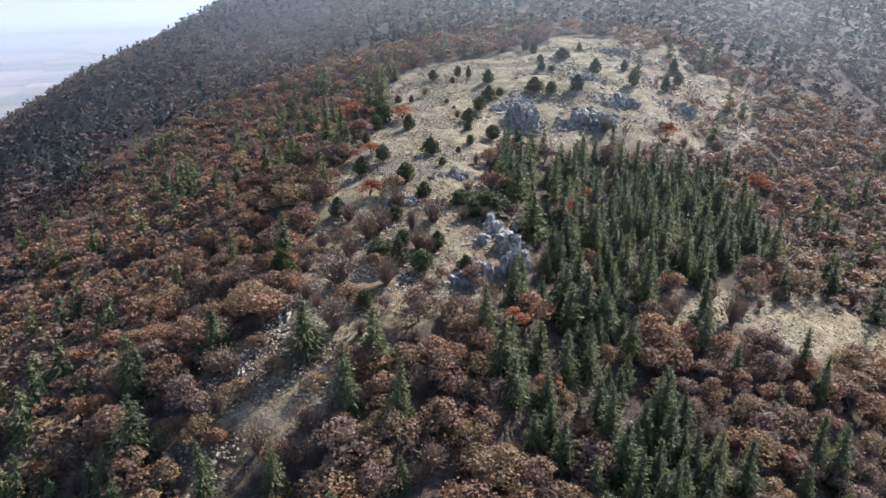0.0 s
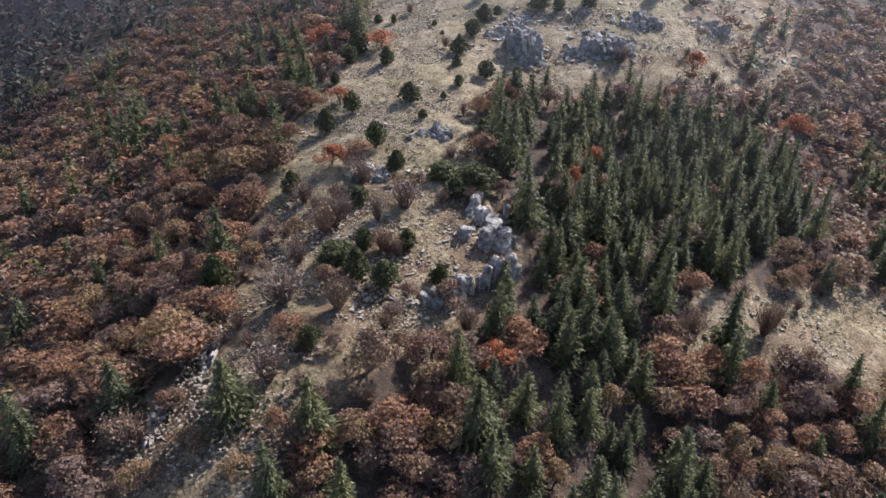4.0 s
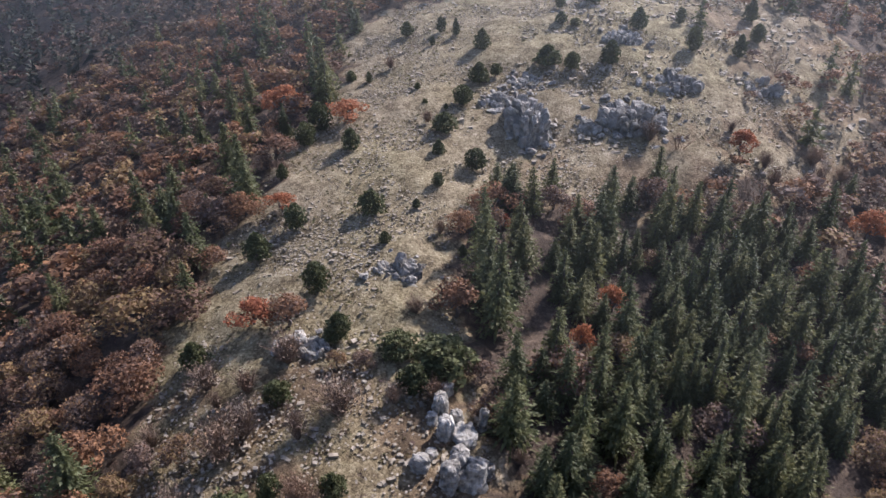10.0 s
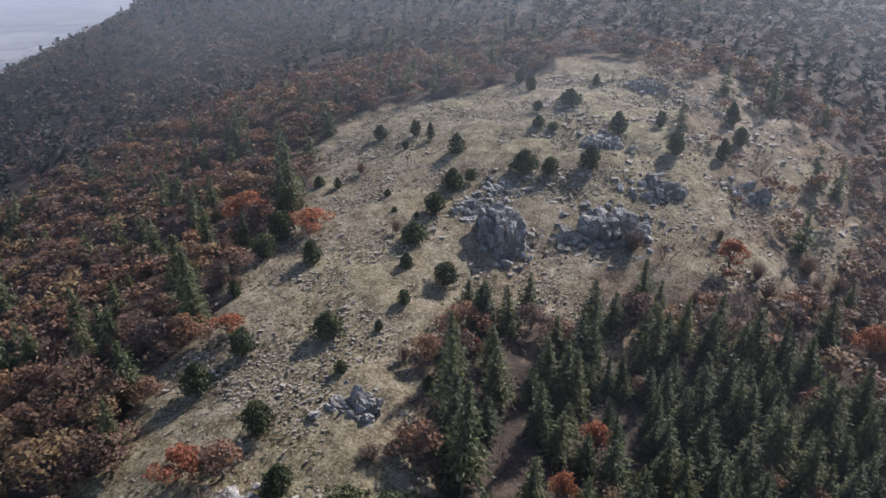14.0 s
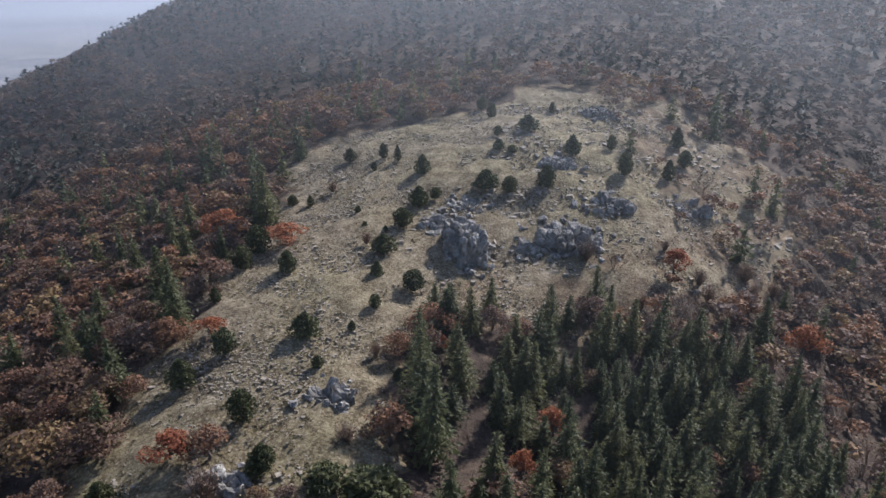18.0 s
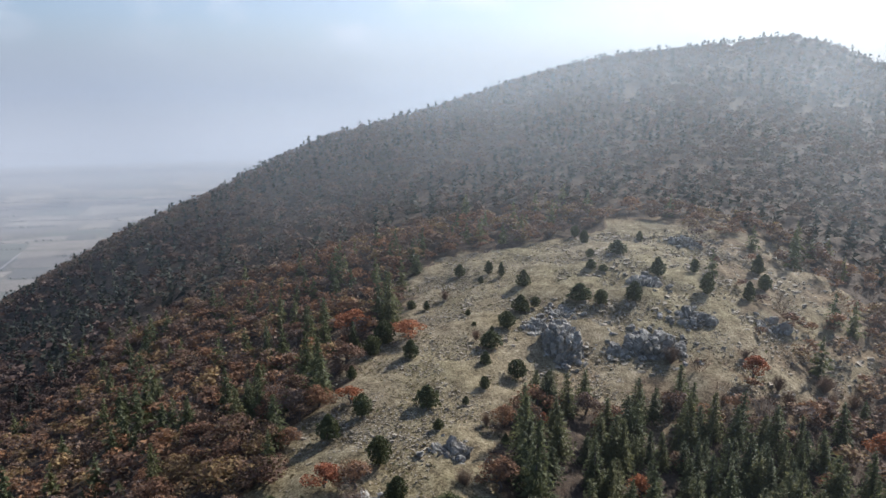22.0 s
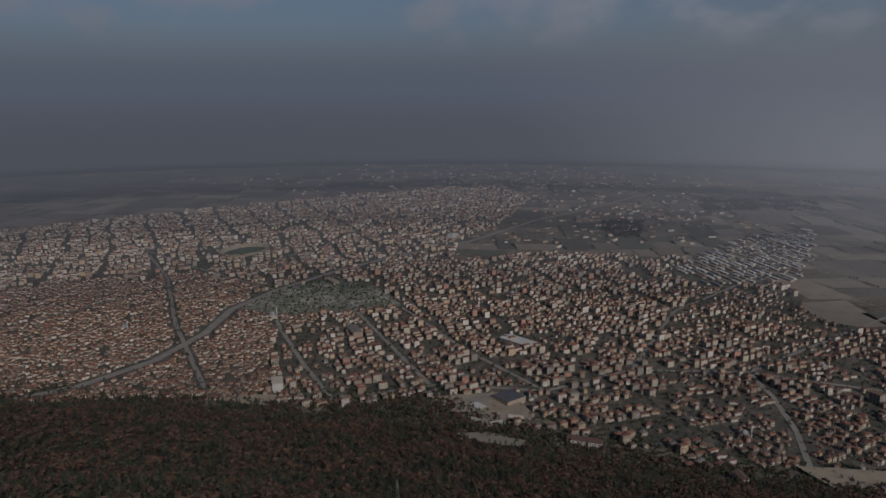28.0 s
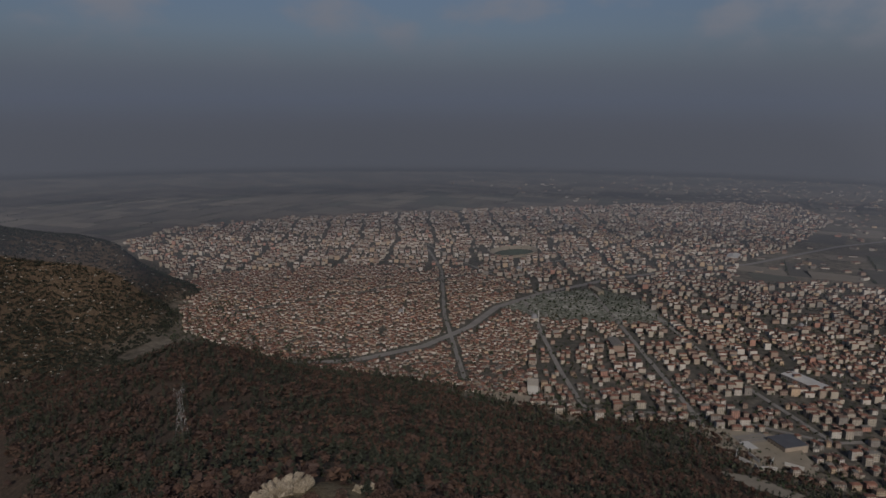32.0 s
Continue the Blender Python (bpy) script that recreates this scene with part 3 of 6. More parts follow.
# ---- added sheets that stand in for haze between the ridge and the summit: thin, lit by the sun behind them ----
def haze_sheet_material():
    m = bpy.data.materials.new("bluish_haze_sheet")
    m.use_nodes = True
    t = m.node_tree
    t.nodes.clear()
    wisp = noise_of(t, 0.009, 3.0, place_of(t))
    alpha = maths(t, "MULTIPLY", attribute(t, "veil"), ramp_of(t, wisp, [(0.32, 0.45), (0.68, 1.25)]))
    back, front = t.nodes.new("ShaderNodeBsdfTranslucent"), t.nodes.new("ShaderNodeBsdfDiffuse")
    # the blue of the haze is put into the sheet's colour
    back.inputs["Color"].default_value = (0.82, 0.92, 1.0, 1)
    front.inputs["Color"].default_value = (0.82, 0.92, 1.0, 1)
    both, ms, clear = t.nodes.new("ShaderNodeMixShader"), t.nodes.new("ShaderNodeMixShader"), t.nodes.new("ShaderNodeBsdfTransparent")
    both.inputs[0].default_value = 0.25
    t.links.new(back.outputs[0], both.inputs[1])
    t.links.new(front.outputs[0], both.inputs[2])
    t.links.new(alpha, ms.inputs[0])
    t.links.new(clear.outputs[0], ms.inputs[1])
    t.links.new(both.outputs[0], ms.inputs[2])
    t.links.new(ms.outputs[0], t.nodes.new("ShaderNodeOutputMaterial").inputs[0])
    return m


M_HAZE_SHEET = haze_sheet_material()


def mist_veil(radius, dense, clears, lo=-62, hi=70):
    """A curved sheet added as haze round the valley head, thinning towards the ground, its ends and its top."""
    az = np.radians(np.linspace(lo, hi, 67))
    high = np.concatenate([np.linspace(0, 60, 13), np.linspace(75, 260, 10)])
    px, py = 10 + radius * np.sin(az), 45 + radius * np.cos(az)
    foot = ground_z(px, py) - 2
    v = np.stack([np.broadcast_to(px, (len(high), len(az))), np.broadcast_to(py, (len(high), len(az))), foot[None] + high[:, None]], -1)
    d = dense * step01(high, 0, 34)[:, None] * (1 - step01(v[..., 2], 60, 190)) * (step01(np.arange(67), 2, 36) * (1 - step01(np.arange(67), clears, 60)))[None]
    ii = (np.arange(len(high) - 1)[:, None] * 67 + np.arange(66)[None]).ravel()
    me = raw_mesh("mist_veil", v.reshape(-1, 3), np.stack([ii, ii + 1, ii + 68, ii + 67], 1), [M_HAZE_SHEET], smooth=True)
    me.attributes.new("veil", "FLOAT", "POINT").data.foreach_set("value", d.ravel().astype(np.float32))
    tagged(new("mist_veil", me), "added thin bluish sheet standing in for haze before the mountainside", "mist", kind="structure")


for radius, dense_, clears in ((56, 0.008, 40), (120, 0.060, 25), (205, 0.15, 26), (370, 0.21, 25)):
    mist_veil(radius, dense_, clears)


# ---- plants ----
def part(name, data, parent, label=""):
    ob = new(name, data)
    ob.parent = parent
    if label:
        ob["label"] = label
    return ob


def plant_kind(name, label, category, group, crown, crown_mat, stem, seed, crown_name="crown", stem_name="trunk"):
    """One plant at the origin, with its stem and its crown."""
    rng = np.random.default_rng(seed)
    root = tagged(new(name), label, category, group)
    part(crown_name, quads(crown_name, crown, crown_mat, rng.uniform(0, 0.12, len(crown))), root)
    part(stem_name, quads(stem_name, stem, M_BARK), root)
    return root


def stand(root, x, y, h, w, turn, tilt=0.0):
    z = float(ground_z(x, y)) - 0.08
    return copy_thing(root, pose(x, y, z, tilt, 0, math.degrees(turn)) @ Matrix.Diagonal((w, w, h, 1)))


rng = np.random.default_rng(11)
oaks, reds, firs, junipers, bares = [], [], [], [], []
for s in range(5):
    c, cent = oak_crown(np.random.default_rng(s), 1500, 0.054)
    limbs = np.concatenate([tube(rng, (0, 0, -0.05), (0.02, 0.02, 0.34), 0.035, 0.022)] + [tube(rng, (0.02, 0.02, 0.22), p, 0.016, 0.005, 4) for p in cent[:7]])
    oaks.append(plant_kind("oak_tree", "scrubby oak with dry brown leaves on the slope", "tree", "oaks on the hillside", c, M_OAK, limbs, s))
    if s < 3:
        c2 = oak_crown(np.random.default_rng(40 + s), 1400, 0.055)[0]
        reds.append(plant_kind("red_shrub", "low spreading shrub with rust-red autumn leaves", "shrub", "rust-red shrubs", c2, M_RED, limbs, s))
for s in range(7):
    c = fir_crown(np.random.default_rng(60 + s), 27, 18, 5, 0.072)
    firs.append(plant_kind("conifer", "young dark green conifer with pointed top", "tree", "conifers on the hillside", c, M_PINE, tube(rng, (0, 0, -0.05), (0, 0, 0.95), 0.03, 0.004), s))
for s in range(4):
    c = bush_crown(np.random.default_rng(80 + s), 1500, 0.095, (0.1, 0.8, 0.4, 1.1)[s])
    junipers.append(plant_kind("juniper_bush", "dense dark green juniper bush on dry grass", "bush", "junipers on the meadow", c, M_JUNIPER, tube(rng, (0, 0, -0.05), (0, 0, 0.5), 0.05, 0.02), s, stem_name="stem"))
for s in range(3):
    c = twig_fan(np.random.default_rng(90 + s), 140, 0.055)
    bares.append(plant_kind("bare_shrub", "leafless grey-brown shrub with fine upright twigs", "shrub", "bare shrubs", c, M_TWIG, np.concatenate([tube(rng, (0, 0, -0.05), (rng.normal(0, 0.12), rng.normal(0, 0.12), 0.5), 0.018, 0.008, 4) for _ in range(5)]), s, "branchwork", "rootstock"))
PROTOTYPES = oaks + reds + firs + junipers + bares

# bushes that stand alone: x, y, height, width
JUNIPERS_LOW = [(-2.5, 130.0, 3.3, 3.5), (-6.6, 115.6, 3.9, 2.6), (-7.4, 145.9, 3.3, 2.7), (-14.6, 149.3, 3.6, 2.8), (-18.4, 153.5, 2.4, 1.5), (-13.4, 153.9, 4.7, 3.3), (-15.9, 139.6, 2.4, 1.5), (-11.5, 127.5, 3.3, 2.6), (-15.0, 122.5, 3.6, 3.2), (-0.2, 124.2, 1.7, 1.3), (2.9, 131.9, 1.3, 1.0), (5.4, 137.1, 2.2, 1.4), (5.1, 144.9, 2.5, 1.8), (10.3, 142.9, 3.1, 2.9), (5.7, 151.5, 3.1, 3.5), (8.2, 159.9, 3.1, 2.9), (10.7, 166.8, 3.5, 3.4), (13.5, 169.1, 2.1, 2.0), (11.2, 178.1, 3.9, 2.7), (3.6, 187.9, 3.0, 1.7), (6.4, 185.5, 3.3, 1.4), (2.2, 182.3, 1.7, 1.2), (-3.0, 189.1, 2.7, 2.7)]
JUNIPERS_HIGH = [(22.3, 172.6, 4.2, 5.1), (26.3, 171.4, 3.7, 2.8), (25.7, 186.4, 2.6, 2.6), (28.1, 185.1, 1.8, 2.1), (32.5, 196.4, 3.8, 5.0), (26.1, 208.6, 4.1, 2.4), (39.7, 210.4, 3.1, 1.9), (24.3, 215.5, 3.6, 2.3), (39.6, 185.4, 4.8, 3.7), (26.1, 193.5, 2.5, 2.0), (33.0, 173.6, 4.9, 3.8), (48.9, 181.4, 5.3, 3.1), (8.9, 124.2, 1.9, 1.3), (-3.5, 108.4, 1.8, 2.4), (0.7, 164.9, 1.5, 1.1), (2.3, 158.9, 1.5, 1.0), (5.6, 158.0, 1.3, 0.8), (-11.3, 171.6, 2.7, 1.9), (-8.0, 170.3, 2.3, 1.3), (48.4, 190.5, 3.8, 2.0), (64.7, 199.6, 5.5, 3.1), (63.7, 191.1, 4.6, 2.9), (58.1, 183.7, 5.0, 2.7)]
JUNIPERS_FRONT = [(-2.8, 84.7, 3.2, 2.8), (-6.0, 85.4, 4.2, 2.5), (-5.7, 90.7, 3.0, 1.8), (-17.2, 106.2, 3.3, 2.9), (-7.4, 100.6, 2.4, 2.3), (-3.2, 109.0, 2.8, 2.5), (-8.5, 88.3, 2.7, 4.1), (3.1, 86.0, 2.6, 2.3), (7.4, 105.8, 3.9, 5.5), (4.8, 103.0, 3.0, 3.0), (2.9, 106.9, 2.7, 3.4), (-22.2, 87.0, 5.0, 3.7), (-9.5, 75.4, 2.4, 2.1), (-0.8, 91.3, 2.7, 2.1)]
RED_SHRUBS = [(-9.1, 155.9, 3.4, 7.5), (-22.0, 166.8, 5.0, 8.0), (14.0, 130.7, 2.8, 2.0), (26.2, 120.1, 4.2, 3.7), (-13.9, 130.9, 3.2, 4.1), (50.5, 154.0, 5.0, 5.3), (69.4, 146.9, 5.4, 6.5), (8.8, 76.8, 3.2, 4.5), (-12.1, 110.7, 3.6, 5.5), (22.0, 113.5, 3.5, 3.0)]
OAKS_ALONE = [(-26.5, 113.6, 6.0, 9.0), (-29.8, 124.7, 5.5, 9.0), (-8.6, 110.5, 3.6, 5.5), (-24.0, 96.0, 5.0, 6.0), (-28.5, 90.0, 5.0, 6.5), (-3.0, 73.0, 5.0, 5.5), (2.5, 75.5, 3.4, 5.0)]
FIRS_ALONE = [(-14.6, 165.4, 11.0, 5.0), (-15.9, 168.5, 10.5, 5.5), (-29.3, 171.3, 8.0, 4.5), (-33.0, 171.6, 7.0, 4.1), (-24.7, 144.5, 8.7, 5.2), (-19.2, 134.5, 6.9, 4.6), (-20.5, 137.0, 9.5, 5.2), (-24.3, 132.9, 4.2, 2.9), (12.8, 113.4, 11.5, 5.5), (11.4, 120.9, 10.1, 5.0), (11.8, 117.0, 9.0, 5.0), (-13.7, 195.4, 5.1, 4.5), (58.2, 111.8, 11.0, 4.4), (-15.5, 67.5, 6.5, 5.6), (14.4, 105.3, 7.9, 4.2), (20.1, 100.4, 8.5, 4.1), (29.5, 90.1, 9.0, 4.6), (36.5, 146.5, 6.5, 3.6), (13.2, 138.5, 4.6, 3.4), (15.0, 139.8, 4.2, 3.2), (20.8, 141.5, 5.4, 3.2), (38.2, 144.6, 5.0, 3.0)]
BARES_ALONE = [(-13.6, 81.7, 4.4, 6.7), (-7.3, 80.4, 4.2, 3.6), (-11.0, 94.9, 4.2, 4.8), (-12.6, 70.9, 4.2, 5.0), (42.5, 89.3, 5.2, 3.5), (32.2, 86.0, 5.3, 3.9), (-1.5, 99.3, 4.0, 5.1), (-9.5, 97.0, 3.8, 4.0), (4.2, 113.0, 2.4, 3.0), (-15.0, 103.0, 3.0, 4.2), (-4.8, 175.0, 2.0, 2.6), (17.5, 214.0, 3.0, 4.0), (3.0, 154.0, 1.8, 2.6), (-16.5, 141.5, 2.0, 2.8)]
taken = []
for kinds, rows in ((junipers, JUNIPERS_LOW), (junipers, JUNIPERS_HIGH), (junipers, JUNIPERS_FRONT), (reds, RED_SHRUBS), (oaks, OAKS_ALONE), (firs, FIRS_ALONE), (bares, BARES_ALONE)):
    for i, (x, y, h, w) in enumerate(rows):
        stand(kinds[(i * 7 + len(rows)) % len(kinds)], x, y, h * (0.85 if rows is JUNIPERS_HIGH else 1.0), w * (1.0 if rows is JUNIPERS_HIGH else 1.15 if kinds is not firs else 1.1), rng.uniform(0, 6.28))
        taken.append((x, y, w))
taken = np.array(taken)


def clear_of(x, y):
    d = np.hypot(x[:, None] - taken[None, :, 0], y[:, None] - taken[None, :, 1]) - taken[None, :, 2] * 0.5
    return d.min(1) > 0.6


def jittered(lo_x, hi_x, lo_y, hi_y, step, seed):
    r = np.random.default_rng(seed)
    a, b = np.meshgrid(np.arange(lo_x, hi_x, step), np.arange(lo_y, hi_y, step))
    a, b = a.ravel() + r.uniform(-0.48, 0.48, a.size) * step, b.ravel() + r.uniform(-0.48, 0.48, b.size) * step
    return a, b, r


# the wood on the near slopes: separate plants
NEAR = (-42, 72, 44, 160)
x, y, r = jittered(*NEAR, 3.2, 5)
fir_wood, bare_land, low = inside(x, y, FIRS), ragged(x, y, MEADOW) | ragged(x, y, GLADE) | ragged(x, y, HILL_TOP), ragged(x, y, LOWER)
keep = clear_of(x, y) & (~bare_land | (low & (r.random(x.size) < 0.62)))
keep &= ~(fir_wood & ((patch(x, y, 5.0, 8.0) + 0.5 * r.random(x.size) < 0.19) | (near_line(x, y, FOOTPATH) < 1.7)))          # gaps in the conifers
keep &= ~((x > 0) & (x < 13) & (y > 83.5) & (y < 98) & (r.random(x.size) < 0.8))          # open rubble round the rock pillars
top_bush = ragged(x, y, HILL_TOP) & ~ragged(x, y, MEADOW) & clear_of(x, y)
keep |= ragged(x, y, GLADE) & clear_of(x, y) & (r.random(x.size) < 0.16)
keep |= top_bush & (r.random(x.size) < 0.55)
keep &= ~(ragged(x, y, SPARSE) & (r.random(x.size) < 0.78))
kinds_of = np.where(fir_wood, np.where(r.random(x.size) < 0.88, 1, 0), np.where(r.random(x.size) < 0.13, 1, np.where(r.random(x.size) < 0.2, 2, 0)))
kinds_of = np.where(low, np.where(r.random(x.size) < 0.6, 2, 0), np.where(top_bush | ragged(x, y, GLADE), 2, kinds_of))
placed = {0: 0, 1: 0, 2: 0}
rest = []
for i in np.nonzero(keep)[0]:
    k = int(kinds_of[i])
    dist = math.hypot(x[i] - 5, y[i] - 95)
    if placed[k] >= (295, 298, 140)[k] or (k == 0 and dist > 56):
        rest.append(i)
        continue
    placed[k] += 1
    if k == 0:
        h = r.uniform(2.6, 4.8)
        stand(oaks[r.integers(5)], x[i], y[i], h * (0.6 if low[i] else 1.0), h * r.uniform(1.35, 1.8) * (0.6 if low[i] else 1.0), r.uniform(0, 6.28))
    elif k == 1:
        h = 4.0 + 4.8 * r.random()
        stand(firs[r.integers(7)], x[i], y[i], h, 0.9 + h * r.uniform(0.42, 0.62), r.uniform(0, 6.28), r.normal(0, 1.5))
    else:
        h = r.uniform(1.8, 3.6)
        stand(bares[r.integers(3)], x[i], y[i], h, h * r.uniform(0.9, 1.4), r.uniform(0, 6.28))
rest = np.array(rest, int)

# low scrub under and between the trees
xs_, ys_, rs_ = jittered(-44, 74, 42, 168, 1.7, 9)
sel = (~(inside(xs_, ys_, MEADOW) | inside(xs_, ys_, GLADE) | inside(xs_, ys_, HILL_TOP)) & (rs_.random(xs_.size) < 0.55)) | (inside(xs_, ys_, LOWER) & (rs_.random(xs_.size) < 0.45)) | (inside(xs_, ys_, HILL_TOP) & ~inside(xs_, ys_, MEADOW) & (rs_.random(xs_.size) < 0.6))
unit_scrub = [np.concatenate([twig_fan(np.random.default_rng(110 + s), 5, 0.16)]) for s in range(4)]
q, tn = spread(unit_scrub, rs_, xs_[sel], ys_[sel], rs_.uniform(0.4, 1.2, int(sel.sum())), rs_.uniform(0.8, 2.0, int(sel.sum())), rs_.uniform(0, 6.28, int(sel.sum())))
tagged(new("low_scrub", quads("low_scrub", q, M_DULL, tn)), "knee-high withered scrub between the trees", "scrub", kind="stuff")

# the woods beyond, too many to count
unit_mid_oak = [oak_crown(np.random.default_rng(200 + s), 170, 0.115)[0] for s in range(5)]
unit_far_oak = [oak_crown(np.random.default_rng(220 + s), 26, 0.31)[0] for s in range(5)]
unit_mid_fir = [fir_crown(np.random.default_rng(240 + s), 15, 10, 3, 0.14) for s in range(4)]
unit_pale_oak = [oak_crown(np.random.default_rng(230 + s), 80, 0.158)[0] for s in range(5)]
unit_far_fir = [fir_crown(np.random.default_rng(260 + s), 6, 4, 1, 0.46) for s in range(4)]
unit_mid_bare = [twig_fan(np.random.default_rng(280 + s), 14, 0.09) for s in range(3)]
pool = {"oak": [], "fir": [], "bare": [], "dull": [], "pale": [], "old": []}


def wood(px, py, r, near, fir_share, bare_share, oak_h, fir_h, broad="", needle=""):
    u = r.random(px.size)
    for kind, sel in (("fir", u < fir_share), ("bare", (u >= fir_share) & (u < fir_share + bare_share)), ("oak", u >= fir_share + bare_share)):
        if not sel.any():
            continue
        n = int(sel.sum())
        h = r.uniform(*(fir_h if kind == "fir" else oak_h), n)
        w = h * (r.uniform(0.38, 0.55, n) if kind == "fir" else r.uniform(1.4, 1.95, n)) + (1.0 if kind == "fir" else 0.0)
        if kind == "bare" and (broad or not near):
            kind_units = (unit_far_oak, unit_mid_oak)[near]
        else:
            kind_units = {"oak": (unit_far_oak, unit_mid_oak), "fir": (unit_far_fir, unit_mid_fir), "bare": (unit_mid_bare, unit_mid_bare)}[kind][near]
        if broad == "pale" and kind != "fir":
            kind_units = unit_pale_oak
        pool[(needle or kind) if kind == "fir" else (broad or kind)].append(spread(kind_units, r, px[sel], py[sel], h, w, r.uniform(0, 6.28, n)))


r = np.random.default_rng(77)
if len(rest):
    sel = kinds_of[rest] == 1
    wood(x[rest][sel], y[rest][sel], r, True, 1.0, 0.0, (2, 4), (4.5, 8))
    wood(x[rest][~sel], y[rest][~sel], r, True, 0.0, 0.15, (2.2, 4.4), (4, 8))
x, y, r = jittered(-180, 180, -110, 280, 3.5, 6)
out_near = ~((x > NEAR[0]) & (x < NEAR[1]) & (y > NEAR[2]) & (y < NEAR[3]))
keep = out_near & ~inside(x, y, MEADOW) & ~(ragged(x, y, HILL_TOP) & (r.random(x.size) < 0.72)) & clear_of(x, y) & (np.hypot((x + 98) / 1.4, y + 84) + 5 * patch(x, y, 6.0, 3.0) > 15) & (np.hypot(x - 5, y - 60) < 186) & ~(((x > 130) | (y < -20)) & (r.random(x.size) < 0.35))
keep &= ~((x > 60) & (y < 40) & (r.random(x.size) < 0.6)) & (patch(x, y, 17.0, 2.0) + r.random(x.size) * 0.5 > 0.22)
x, y = x[keep], y[keep]
fs = np.clip(0.06 + 0.4 * step01(patch(x, y, 30.0, 5.0), 0.56, 0.8), 0, 0.85)
for lo, hi in ((0, 0.2), (0.2, 0.5), (0.5, 0.9)):
    s = (fs >= lo) & (fs < hi)
    # the shaded flank takes the darkened leaf copies
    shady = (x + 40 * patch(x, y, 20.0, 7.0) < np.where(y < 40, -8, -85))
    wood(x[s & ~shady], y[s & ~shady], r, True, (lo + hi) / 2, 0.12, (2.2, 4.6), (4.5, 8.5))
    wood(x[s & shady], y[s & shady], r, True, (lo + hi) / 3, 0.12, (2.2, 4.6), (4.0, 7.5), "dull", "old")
x, y, r = jittered(-830, 430, -1000, 760, 5.4, 7)
keep = (np.hypot(x - 5, y - 60) >= 184) & (ground_z(x, y) > PLAIN + 1.6) & (patch(x, y, 26.0, 3.0) + r.random(x.size) * 0.6 > 0.24) & ((patch(x, y, 48.0, 4.4) + r.random(x.size) * 0.25 > 0.20) | (y > 100))
big = np.where(np.hypot(x, y - 50) > 430, 1.35, 1.0)
keep &= (big < 1.1) | (r.random(x.size) < 0.58)
out_of_way = ((y < -60) & (x > -40 + 0.12 * y)) | ((x > 150) & (y < 200)) | ((x > 20) & (y < 0)) | (y > 730) | ((x < -420) & (y > 330))
keep &= ~(out_of_way & (r.random(x.size) < 0.97))
CLEARING = [(-688, -252), (-722, -220), (-724, -158), (-690, -165), (-672, -205)]
keep &= ~inside(x, y, CLEARING) & ~(np.hypot((x + 98) / 1.4, y + 84) < 12)
x, y, big = x[keep], y[keep], big[keep]
fs = np.clip(0.18 + 0.7 * step01(patch(x, y, 60.0, 9.0), 0.42, 0.72) + 0.16 * step01(200 - y, 0, 300), 0, 0.9)
for lo, hi in ((0, 0.25), (0.25, 0.55), (0.55, 0.95)):
    s = (fs >= lo) & (fs < hi)
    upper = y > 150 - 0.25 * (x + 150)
    # darkened oak copies on the flank that lies in shade
    darkened = (x < -110) & (y < 340) & (patch(x, y, 15.0, 3.3) + r.random(x.size) * 0.8 > 0.45)
    for side, names in ((upper & ~darkened, ("pale", "old")), (upper & darkened, ("dull", "old")), (~upper, ("dull", "old"))):
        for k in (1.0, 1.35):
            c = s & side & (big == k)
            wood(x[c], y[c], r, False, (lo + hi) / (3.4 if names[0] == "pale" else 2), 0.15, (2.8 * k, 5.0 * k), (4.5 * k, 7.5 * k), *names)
# scrub on the rocky hill across the gorge
x, y, r = jittered(-640, -150, -1560, -1000, 5.2, 8)
keep = (ground_z(x, y) > PLAIN + 8) & (patch(x, y, 11.0, 1.0) + 0.5 * patch(x, y, 37.0, 2.0) + r.random(x.size) * 0.30 > 0.60)
wood(x[keep], y[keep], r, False, 0.25, 0.0, (3.0, 5.5), (4, 7), "old", "old")
for kind, mat, name, label in (("oak", M_OAK, "oak_wood", "dense scrub oak wood with dry brown leaves on the hillside"), ("dull", M_DULL, "withered_wood", "withered scrub oaks, leaves darkened to stand for shade on the town slope"), ("pale", M_PALE_OAK, "bare_oak_wood", "far mountainside of bare grey-brown scrub oaks"), ("old", M_SLOPE_PINE, "pine_wood", "dark pines, needles darkened to stand for shade on the town slope"), ("fir", M_PINE, "conifer_wood", "dark green conifers scattered through the hillside wood"), ("bare", M_TWIG, "leafless_scrub", "grey leafless scrub between the oaks")):
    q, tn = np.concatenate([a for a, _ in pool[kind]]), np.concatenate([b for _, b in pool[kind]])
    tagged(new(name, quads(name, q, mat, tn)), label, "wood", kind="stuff")

